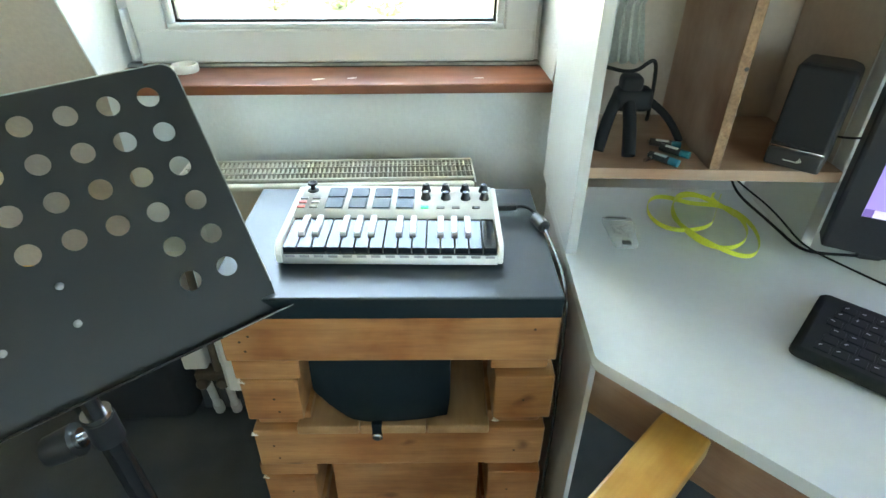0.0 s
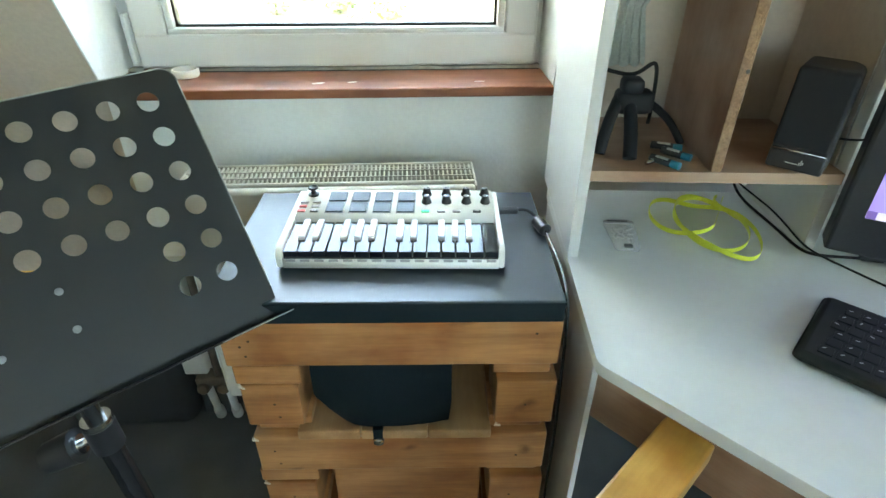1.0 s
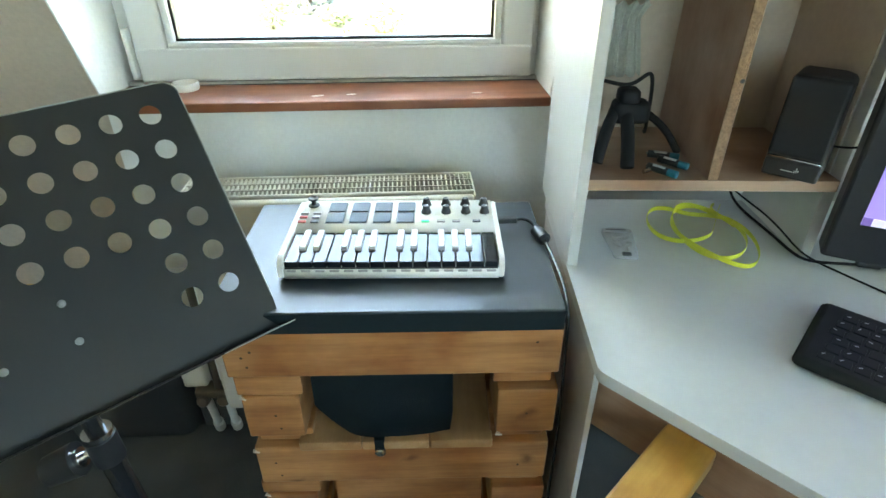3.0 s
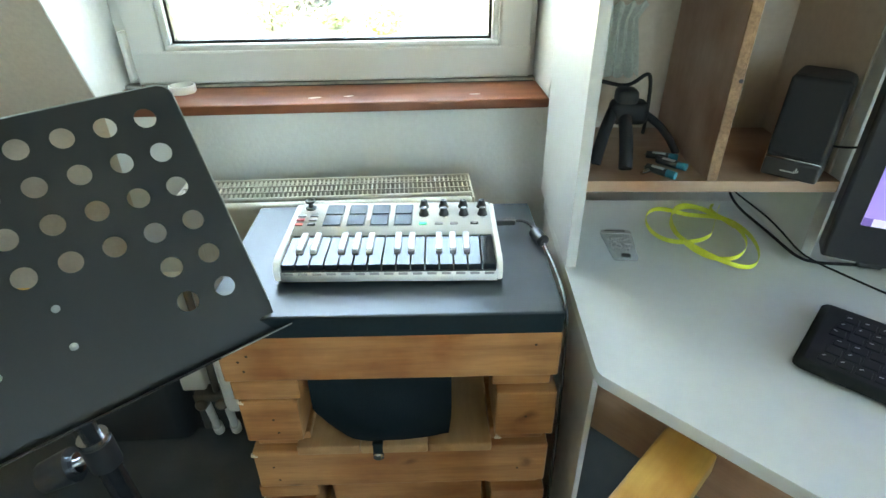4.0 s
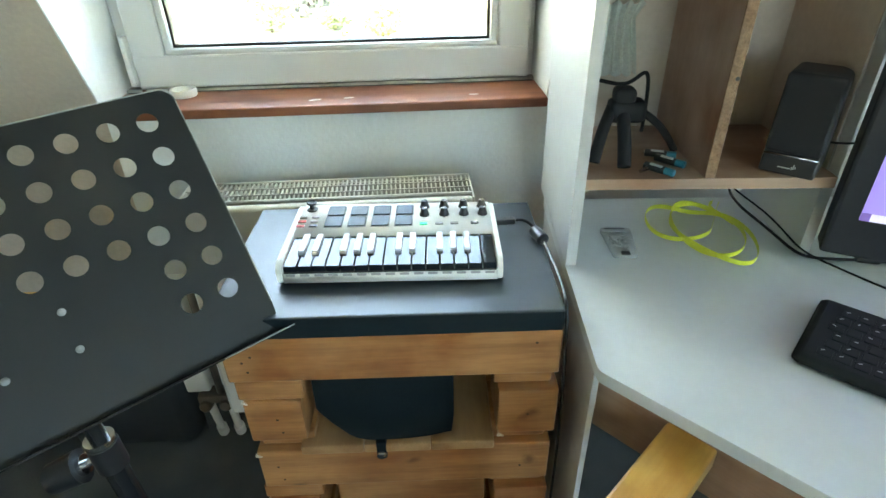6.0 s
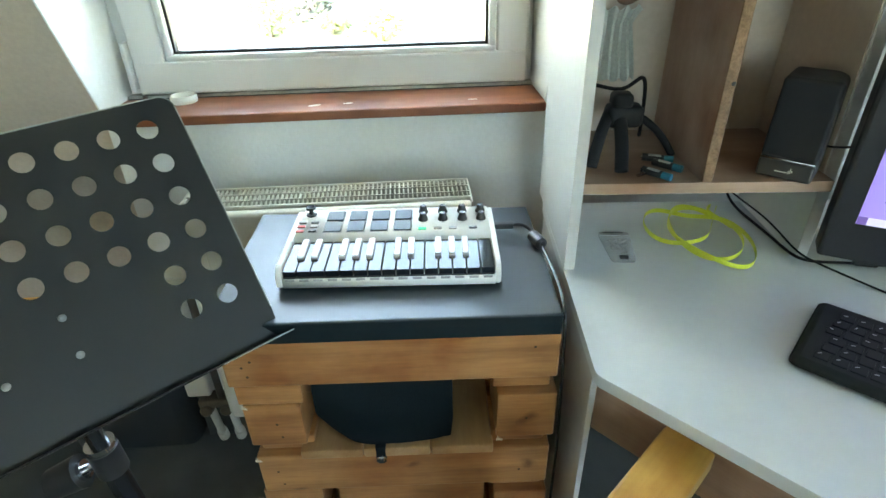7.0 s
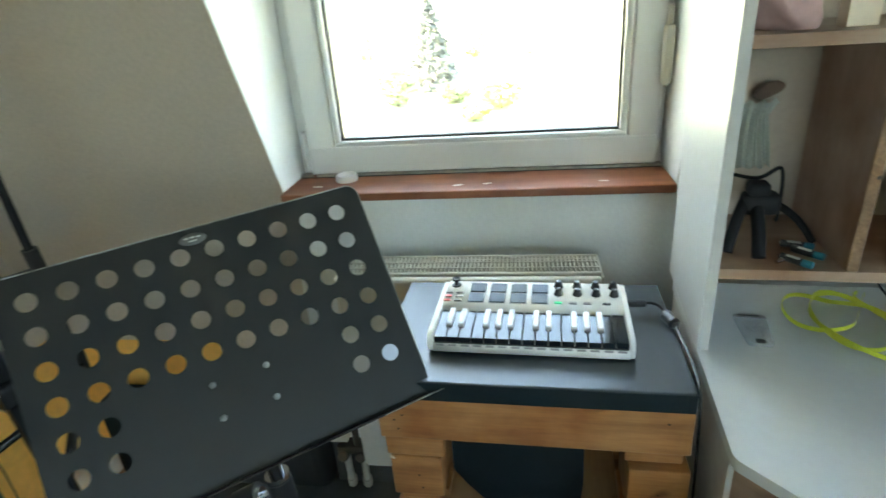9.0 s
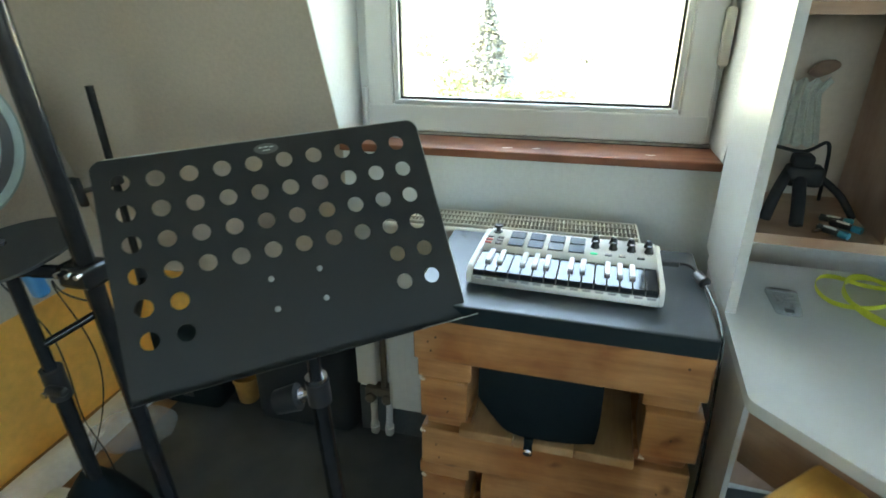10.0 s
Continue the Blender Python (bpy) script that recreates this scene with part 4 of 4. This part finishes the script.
hang = thing("hanging_cloth", "pleated pale mint cloth gathered at the top, hanging", "cloth", DM @ pose(0.080, HD - 0.012, 1.112))
part("pleats", bm, MINT, hang)
bm = bmesh.new()
bmesh.ops.create_icosphere(bm, subdivisions=3, radius=0.017)
for v in bm.verts:
    v.co = v.co * (1 + 0.35 * noise.noise(v.co * 60))
    v.co = Vector((v.co.x * 1.3 + 0.03, v.co.y * 0.6 - 0.018, v.co.z * 0.75 + 0.02 + v.co.x * 0.5))
part("gathered_top", bm, BROWNC, hang, "brown bunched cloth")

# on the upper shelf
bm = bmesh.new()
bmesh.ops.create_icosphere(bm, subdivisions=4, radius=0.045)
for v in bm.verts:
    v.co = v.co * (1 + 0.4 * noise.noise(v.co * 30))
    v.co.z = max(0.0, v.co.z + 0.03)
solid("folded_cloth", bm, PINKC, "crumpled dusty pink cloth lying on the upper shelf", "cloth", DM @ pose(0.075, 0.08, 1.2353))
solid("card_box", box(bmesh.new(), -0.02, 0.02, -0.012, 0.012, 0, 0.062, 0.001), CARD, "small cream card box on the upper shelf", "box", DM @ pose(0.155, 0.06, 1.2353, 0, 0, 8))

# on the desk
mon = thing("monitor", "black computer monitor with a lit lilac screen", "monitor", pose(0.646, 0.640, DZ, 0, 0, -30))
part("bezel", box(bmesh.new(), 0.0, 0.54, -0.012, 0.03, 0.036, 0.37, 0.006, 2), BLK, mon)
scr = part("screen", box(bmesh.new(), 0.032, 0.50, -0.0135, -0.0115, 0.098, 0.345), LILAC, mon, "lit lilac screen")
bm = box(bmesh.new(), 0.044, 0.50, -0.0142, -0.0134, 0.0985, 0.110)
part("taskbar", bm, LILACL, scr)
part("start_tile", box(bmesh.new(), 0.0322, 0.0435, -0.0143, -0.0134, 0.0985, 0.110), LILACD, scr)
for k in range(6):
    part("text_bar", box(bmesh.new(), 0.045, 0.09 + 0.02 * (k % 3), -0.0143, -0.0134, 0.20 + 0.012 * k, 0.2035 + 0.012 * k), LILACD, scr, "plain dark bar on the screen")
part("screen_icon", lathe(bmesh.new(), [(0.004, 0), (0.004, 0.0004), (0.006, 0.0004), (0.006, 0)], 20, pose(0.062, -0.0136, 0.15, 90)), LILACL, scr)
part("text_bar", box(bmesh.new(), 0.055, 0.07, -0.0143, -0.0134, 0.135, 0.138), LILACD, scr)
part("foot", box(bmesh.new(), 0.15, 0.42, -0.06, 0.12, 0.0003, 0.012, 0.004), BLK, mon)
part("neck", box(bmesh.new(), 0.25, 0.32, 0.02, 0.05, 0.012, 0.15, 0.004), BLK, mon)

ck = thing("computer_keyboard", "black computer keyboard with pale key print lying on the desk", "keyboard", pose(0.489, 0.441, DZ, 0, 0, -46))
part("body", box(bmesh.new(), 0.0, 0.44, 0.0, 0.158, 0.0003, 0.016, 0.010, 3), KCAP, ck)
cap = mesh("key_cap", box(bmesh.new(), -0.0084, 0.0084, -0.0084, 0.0084, 0, 0.0026, 0.0012, 2), KCAP)
prt = mesh("key_print", box(bmesh.new(), -0.0024, 0.0024, -0.0008, 0.0008, 0.0025, 0.0028), GREYB)
for r in range(6):
    for c in range(20):
        k = new("key", cap)
        k.parent = ck
        k.location = (0.030 + 0.0195 * c + 0.004 * (r % 3), 0.026 + 0.0205 * r, 0.0148)
        if random.random() < 0.75:
            p = new("print", prt)
            p.parent = k
            p.location = (-0.003, 0.003, 0)
            p.rotation_euler = (0, 0, random.uniform(-0.4, 1.4))

# bright ribbon lying in loops
def loop_pt(c, u, v, deg, z):
    """A point of a loop given by its centre and two half-axes."""
    a = radians(deg)
    return (c[0] + u[0] * math.cos(a) + v[0] * math.sin(a), c[1] + u[1] * math.cos(a) + v[1] * math.sin(a), DZ + z)


pts = [(0.601, 0.846, DZ + 0.010), (0.590, 0.832, DZ + 0.014), (0.572, 0.80, DZ + 0.018)]
for k in range(11):
    pts.append(loop_pt((0.494, 0.780), (0.052, -0.020), (0.017, 0.058), -30 * k, 0.012 + 0.005 * math.sin(k * 1.1)))
for k in range(14):
    pts.append(loop_pt((0.538, 0.744), (0.054, -0.050), (0.026, 0.088), 70 - 30 * k, 0.012 + 0.005 * math.sin(k * 1.3)))
for k in range(13):
    pts.append(loop_pt((0.531, 0.752), (0.047, -0.042), (0.029, 0.082), 50 - 30 * k, 0.016 + 0.005 * math.sin(k * 0.9)))
pts += [(0.570, 0.842, DZ + 0.014), (0.592, 0.852, DZ + 0.010)]
wire("ribbon", pts, 0.0004, LACE, "neon yellow flat ribbon lying in loops on the desk", "ribbon", flat=0.0075)

# little clear bag of small parts
pk = thing("plastic_sachet", "small clear plastic sachet with grey parts lying on the desk", "sachet", pose(0.3795, 0.738, DZ, 0, 0, -7) @ Matrix.Diagonal((1.0, 1.32, 1, 1)))
bm = prism(bmesh.new(), [(-0.016, -0.036), (0.016, -0.036), (0.020, -0.031), (0.0265, 0.028), (0.024, 0.034), (0.012, 0.037), (-0.012, 0.037), (-0.024, 0.034), (-0.0265, 0.028), (-0.020, -0.031)], 0.0004, 0.0055, 0.002)
part("film", bm, CLEARP, pk)
bm = bmesh.new()
for k in range(26):
    x, y = random.uniform(-0.014, 0.014), random.uniform(-0.013, 0.020)
    rod(bm, (x, y, 0.0025), (x + random.uniform(-0.009, 0.009), y + random.uniform(-0.007, 0.007), 0.0038), 0.0017, seg=8)
part("small_parts", bm, DULL, pk)
strip = part("zip_strip", prism(bmesh.new(), [(-0.025, 0.024), (0.025, 0.024), (0.0235, 0.032), (0.011, 0.0355), (-0.011, 0.0355), (-0.0235, 0.032)], 0.0056, 0.0064), GREYB, pk, "grey printed strip")
part("text_bar", box(bmesh.new(), -0.019, 0.015, 0.0285, 0.0315, 0.0065, 0.0067), BLKM, strip, "plain dark bar of print")
part("clip", box(bmesh.new(), -0.007, 0.007, -0.035, -0.027, 0.0058, 0.008, 0.001), BLKM, pk)

# cables along the back of the desk
def dpath(*p):
    return [tuple(DM @ Vector((u, v, DZ + z))) for u, v, z in p]


wire("power_cable", [(0.64, 0.915, DZ + 0.12), (0.638, 0.908, DZ + 0.03), (0.640, 0.87, DZ + 0.004), (0.644, 0.80, DZ + 0.004), (0.646, 0.736, DZ + 0.004), (0.645, 0.690, DZ + 0.004), (0.652, 0.666, DZ + 0.004), (0.680, 0.656, DZ + 0.004), (0.719, 0.652, DZ + 0.004), (0.77, 0.638, DZ + 0.004), (0.86, 0.62, DZ + 0.004)], 0.0024, CABLE, "thick black cable lying on the desk", "cable")
wire("thin_cable", [(0.60, 0.915, DZ + 0.12), (0.612, 0.885, DZ + 0.05), (0.630, 0.838, DZ + 0.033), (0.643, 0.775, DZ + 0.030), (0.644, 0.710, DZ + 0.022), (0.650, 0.672, DZ + 0.009), (0.684, 0.634, DZ + 0.003), (0.717, 0.572, DZ + 0.003), (0.77, 0.49, DZ + 0.003)], 0.0017, CABLE, "thin black cable lying on the desk", "cable")
cb = part("cable_bead", box(bmesh.new(), -0.018, 0.018, -0.006, 0.006, 0, 0.011, 0.004), BLK, bpy.data.objects["power_cable"])
cb.matrix_local = pose(0.742, 0.646, DZ + 0.0003, 0, 0, -17)
bm = box(bmesh.new(), 0.2595, 0.2690, 0.634, 0.650, 0.650, 0.676, 0.003)
rod(bm, (0.2600, 0.642, 0.663), (0.2560, 0.642, 0.663), 0.004, seg=12)
part("cable_clip", bm, TRIMW, desk, "small white plastic cable clip").matrix_local = DM.inverted()

# ---------- yellow wooden armchair ----------
CH = pose(0.3625, 0.392, 0.0, 0, 0, 41.5)
chair = thing("armchair", "yellow varnished wooden chair pushed against the desk", "chair", CH)
pts = []
for cx, cy, a0 in ((-0.012, -0.019, -90), (-0.014, 0.015, 0)):
    for k in range(5):
        a = radians(a0 + 22.5 * k)
        r = 0.012 if a0 < 0 else 0.016
        pts.append((cx + r * math.cos(a), cy + r * math.sin(a)))
pts += [(-0.34, 0.031), (-0.34, -0.031)]
part("armrest", prism(bmesh.new(), pts, 0.676, 0.702, 0.004, 3), YELW, chair)
part("arm_post", box(bmesh.new(), -0.075, -0.035, -0.02, 0.02, 0.013, 0.676, 0.004), YELW, chair)
part("arm_post", box(bmesh.new(), -0.325, -0.285, -0.02, 0.02, 0.013, 0.676, 0.004), YELW, chair)
part("side_rail", box(bmesh.new(), -0.29, -0.07, -0.012, 0.012, 0.36, 0.42, 0.003), YELW, chair)

# ---------- stands by the side wall ----------
rack = thing("drum_rack", "glossy black steel tube post with clamps", "stand", pose(-0.78, 0.47, 0.0))
part("post", rod(bmesh.new(), (0, 0.048, 0.012), (0.0, -0.052, 1.60), 0.0165, seg=24), DARKST, rack)
clamp = part("clamp", box(bmesh.new(), -0.04, 0.026, -0.032, 0.024, 0.795, 0.838, 0.010, 3), DARKST, rack)
for dx in (-0.026, -0.004, 0.014):
    part("clamp_bolt", rod(bmesh.new(), (dx, -0.042, 0.826), (dx, -0.028, 0.826), 0.0045), STEEL, clamp)
part("cross_tube", rod(bmesh.new(), (-0.02, -0.005, 0.815), (-0.28, -0.10, 0.845), 0.012), DARKST, rack)
part("side_rod", rod(bmesh.new(), (-0.01, 0.0, 0.735), (-0.070, -0.060, 0.70), 0.007), DARKST, rack)
part("foot_plate", lathe(bmesh.new(), [(0, 0.012), (0.05, 0.012), (0.05, 0.02), (0.03, 0.03), (0.018, 0.05), (0, 0.05)], 24, pose(0, 0.047, 0)), BLKM, rack)

st3 = thing("boom_stand", "slim dark boom rod clamped to the black rack post", "stand", pose(-1.0, 0.80, 0.0))
part("rod", rod(bmesh.new(), (0, -0.017, 1.075), (0, 0.0, 0.62), 0.0085), DARKST, st3)
part("collar", rod(bmesh.new(), (0, -0.010, 0.905), (0, -0.006, 0.86), 0.015), BLK, st3)
part("joint", rod(bmesh.new(), (0, 0.0, 0.65), (0, 0.0, 0.585), 0.0145), BLK, st3)
part("side_arm", rod(bmesh.new(), (0, 0, 0.615), (0.22, -0.315, 0.60), 0.009), DARKST, st3)
wing = part("wing_clamp", rod(bmesh.new(), (0, -0.009, 0.86), (-0.062, -0.045, 0.848), 0.006), BLK, st3)
bm = box(bmesh.new(), -0.011, 0.011, -0.006, 0.006, -0.034, 0.034, 0.005, 3)
box(bm, -0.024, 0.0, -0.005, 0.005, 0.020, 0.036, 0.0045, 3)
part("wing_nut", bm, BLK, wing, at=pose(-0.066, -0.047, 0.846, 0, -8, 0))

pad = thing("drum", "pale grey round drum with a black ring mounted on the rack", "drum", look((-1.255, 0.575, 0.985), (-0.1, -0.15, 1.2)))
part("shell", lathe(bmesh.new(), [(0, -0.06), (0.18, -0.06), (0.19, -0.052), (0.19, -0.006), (0.185, 0.0), (0, 0.0)], 48, pose(0, 0, -0.01, 180)), HEAD, pad)
part("ring", lathe(bmesh.new(), [(0.146, -0.001), (0.147, 0.008), (0.168, 0.008), (0.169, -0.001)], 48, pose(0, 0, -0.01, 180)), BLK, pad, "black rubber ring")
part("mount", rod(bmesh.new(), (0, 0, 0.045), (0.03, 0.02, 0.13), 0.012), DARKST, pad)

st2 = thing("microphone_stand", "thin black tripod stand with a wing clamp", "stand", pose(-0.95, 0.47, 0.0))
part("tube", rod(bmesh.new(), (0, -0.008, 0.858), (0, 0.015, 0.40), 0.012), DARKST, st2)
part("lower_tube", rod(bmesh.new(), (0, 0.008, 0.56), (0, 0.03, 0.06), 0.0155), DARKST, st2)
col = part("collar", rod(bmesh.new(), (0, 0.007, 0.585), (0, 0.01, 0.515), 0.021), BLK, st2)
w = part("wing_screw", box(bmesh.new(), 0.01, 0.055, -0.03, -0.012, 0.548, 0.566, 0.006, 3), BLK, col)
part("screw_head", lathe(bmesh.new(), [(0, 0.004), (0.006, 0.003), (0.007, 0)], 14, pose(0.012, -0.03, 0.55, 90)), STEEL, col)
part("base", lathe(bmesh.new(), [(0, 0.0125), (0.12, 0.0125), (0.125, 0.03), (0.08, 0.075), (0.03, 0.11), (0, 0.11)], 32, pose(0, 0.03, 0)), BLKM, st2)
part("leg_hub", lathe(bmesh.new(), [(0, 0.10), (0.105, 0.10), (0.10, 0.15), (0.055, 0.25), (0.02, 0.30), (0, 0.30)], 28, pose(-0.012, 0.022, 0)), BAGM, st2)
dc = thing("cymbal_pad", "dark grey round practice cymbal on the thin stand", "cymbal", pose(-0.95, 0.460, 0.84, 8, -6, 0))
part("disc", lathe(bmesh.new(), [(0, 0.012), (0.03, 0.010), (0.13, 0.0), (0.132, -0.004), (0.03, 0.0), (0, 0.0)], 40), BLKM, dc)
part("blue_tag", box(bmesh.new(), 0.06, 0.085, -0.035, -0.01, -0.075, -0.01, 0.008, 3), BLUEP, dc, "blue plastic tag")
wire("hanging_lead", [(-0.99, 0.44, 0.86), (-1.02, 0.5, 0.72), (-1.10, 0.62, 0.58), (-1.12, 0.64, 0.40), (-1.16, 0.66, 0.25), (-1.15, 0.70, 0.12), (-1.1, 0.66, 0.03), (-1.0, 0.6, 0.016)], 0.0018, CABLE, "black lead hanging from the stand", "cable")
wire("looped_lead", [(-0.80, 0.48, 0.75), (-1.0, 0.58, 0.68), (-1.18, 0.72, 0.64), (-1.22, 0.74, 0.60), (-1.16, 0.74, 0.50), (-1.15, 0.76, 0.35), (-1.2, 0.74, 0.15), (-1.25, 0.7, 0.03), (-1.2, 0.62, 0.016)], 0.0018, CABLE, "black lead looping down to the floor", "cable")
# Two dark rounded boxes added to fill the foot of the wall.
case = thing("dark_box", "dark charcoal box added along the foot of the wall", "case", pose(-0.732, 1.06, 0.0122))
part("shell", box(bmesh.new(), -0.165, 0.165, -0.055, 0.055, 0.0, 0.325, 0.04, 4), BOXM, case)
part("zip", box(bmesh.new(), -0.12, 0.12, -0.004, 0.004, 0.321, 0.3265, 0.001), BLK, case)
case2 = thing("corner_dark_box", "black box added along the wall by the corner", "case", pose(-1.145, 1.07, 0.0122))
part("shell", box(bmesh.new(), -0.11, 0.11, -0.055, 0.055, 0.0, 0.30, 0.03, 4), BAGM, case2)
part("strap", box(bmesh.new(), -0.02, 0.02, -0.058, -0.052, 0.05, 0.25, 0.002), BLKM, case2)
bm = bmesh.new()
bmesh.ops.create_icosphere(bm, subdivisions=4, radius=0.09)
for v in bm.verts:
    v.co = Vector((v.co.x * 1.3, v.co.y * 0.8, max(-0.02, v.co.z) * 0.75 + 0.02)) * (1 + 0.25 * noise.noise(v.co * 22))
    v.co.z = max(0.0, v.co.z)
solid("plastic_bag", bm, CLEARP, "crumpled clear plastic bag lying on the carpet", "bag", pose(-1.23, 0.86, 0.0122, 0, 0, 30))

bm = bmesh.new()
bmesh.ops.create_icosphere(bm, subdivisions=4, radius=0.06)
for v in bm.verts:
    v.co = Vector((v.co.x * 1.4, v.co.y, v.co.z * 0.8)) * (1 + 0.5 * noise.noise(v.co * 25))
    v.co.z = max(0.0, v.co.z + 0.015)
solid("white_cloth", bm, TRIMW, "crumpled white cloth lying on the carpet", "cloth", pose(-1.20, 0.555, 0.0122))

bm = bmesh.new()
rnd = random.Random(12)
N, M = 36, 12
for i in range(N + 1):
    y = 0.30 + 0.83 * i / N
    for j in range(M + 1):
        u = j / M
        x = -1.452 + 0.150 * u + 0.010 * noise.noise(Vector((y * 4, u, 3)))
        z = 0.0015 + 0.022 * math.sin(math.pi * min(1, u * 1.02)) ** 0.6 + 0.006 * (noise.noise(Vector((y * 9, u * 3, 7))) + 0.6) * math.sin(math.pi * u)
        bm.verts.new((x, y, z))
bm.verts.ensure_lookup_table()
for i in range(N):
    for j in range(M):
        a = i * (M + 1) + j
        bm.faces.new([bm.verts[k] for k in (a, a + 1, a + M + 2, a + M + 1)])
ext = bmesh.ops.extrude_face_region(bm, geom=bm.faces[:])
for v in ext["geom"]:
    if isinstance(v, bmesh.types.BMVert):
        v.co.z = 0.0006
solid("white_sheet", bm, mat("white_foam_sheet", (0.88, 0.89, 0.92), 0.6, vary=0.08, grain=60, coarse=9, bump=0.002), "white foam sheet lying on the floor along the wall", "sheet")

POTM = mat("dull_orange_clay", (0.42, 0.22, 0.06), 0.8, vary=0.2)
pot = thing("flower_pot", "small plain orange pot standing between the dark boxes", "pot", pose(-0.985, 1.102, 0.0122))
part("body", lathe(bmesh.new(), [(0, 0), (0.030, 0), (0.033, 0.004), (0.042, 0.088), (0.039, 0.088), (0.031, 0.006), (0, 0.006)], 28), POTM, pot)
part("rim", lathe(bmesh.new(), [(0.0395, 0.082), (0.0445, 0.082), (0.0445, 0.096), (0.0395, 0.096), (0.0395, 0.082)], 28), POTM, pot)

# ---------- garden outside ----------
GZ = -4.2
structure("ground", box(bmesh.new(), -160, 160, 2.2, 400, GZ - 0.2, GZ), GRASS, "sunlit lawn below the window", "lawn")
structure("garden_path", box(bmesh.new(), -60, 60, 46, 51, GZ, GZ + 0.02), PATHM, "pale gravel drive across the lawn", "path")


def leaves(n, r, h, m, seed, cone=False):
    rnd = random.Random(seed)
    vs, fs = [], []
    for i in range(n):
        z = rnd.random() ** (1.4 if cone else 0.9)
        rr = r * ((1 - z) ** 0.8 if cone else math.sqrt(max(0.02, 1 - (2 * z - 1) ** 2 * 0.9))) * (0.45 + 0.6 * rnd.random())
        a = rnd.random() * 6.283
        c = Vector((rr * math.cos(a), rr * math.sin(a), 0.15 + z * h))
        d1 = Vector((rnd.uniform(-1, 1), rnd.uniform(-1, 1), rnd.uniform(-0.6, 0.6))).normalized()
        d2 = d1.cross(Vector((rnd.uniform(-1, 1), rnd.uniform(-1, 1), rnd.uniform(-1, 1)))).normalized()
        s = rnd.uniform(0.05, 0.16) * (1 + 0.15 * h)
        k = len(vs)
        vs += [c - d1 * s, c + d2 * s * 0.5, c + d1 * s, c - d2 * s * 0.5]
        fs.append((k, k + 1, k + 2, k + 3))
    me = bpy.data.meshes.new("leaves")
    me.from_pydata(vs, [], fs)
    me.materials.append(m)
    return me


PLANTS = (
    (-6.0, 38, 2.0, 5.5, LEAFD, True, "dark slender conifer standing on the lawn"),
    (-7.2, 32, 1.3, 1.9, LEAF, False, "green shrub beside the conifer"),
    (-3.9, 32.5, 1.0, 0.9, LEAF, False, "low green shrub at the conifer's foot"),
    (-1.2, 30, 1.2, 1.3, LEAFY, False, "yellow-green shrub on the lawn"),
    (-2.4, 27, 0.8, 0.7, LEAFY, False, "low yellow-green shrub on the lawn"),
    (-4.8, 58, 1.5, 2.2, LEAFY, False, "pale shrub by the drive"),
    (0.6, 58, 1.3, 2.4, LEAFG, False, "grey shrub by the drive"),
    (-16, 60, 1.6, 2.5, LEAFY, False, "pale shrub by the drive"),
    (-2.0, 44, 1.6, 0.9, LEAFG, False, "low grey shrub on the lawn"),
    (-13, 55, 1.2, 1.8, LEAFG, False, "grey shrub by the drive"),
)
for x, y, r, h, m, cone, lab in PLANTS:
    t = thing("shrub" if not cone else "conifer", lab, "shrub" if not cone else "tree", pose(x, y, GZ))
    part("trunk", rod(bmesh.new(), (0, 0, 0), (0, 0, h * 0.8), 0.09, 0.02, 8), BARK, t)
    cr = new("crown", leaves(2600 if cone else 1600, r, h, m, int(x * 10 + y), cone))
    cr.parent = t
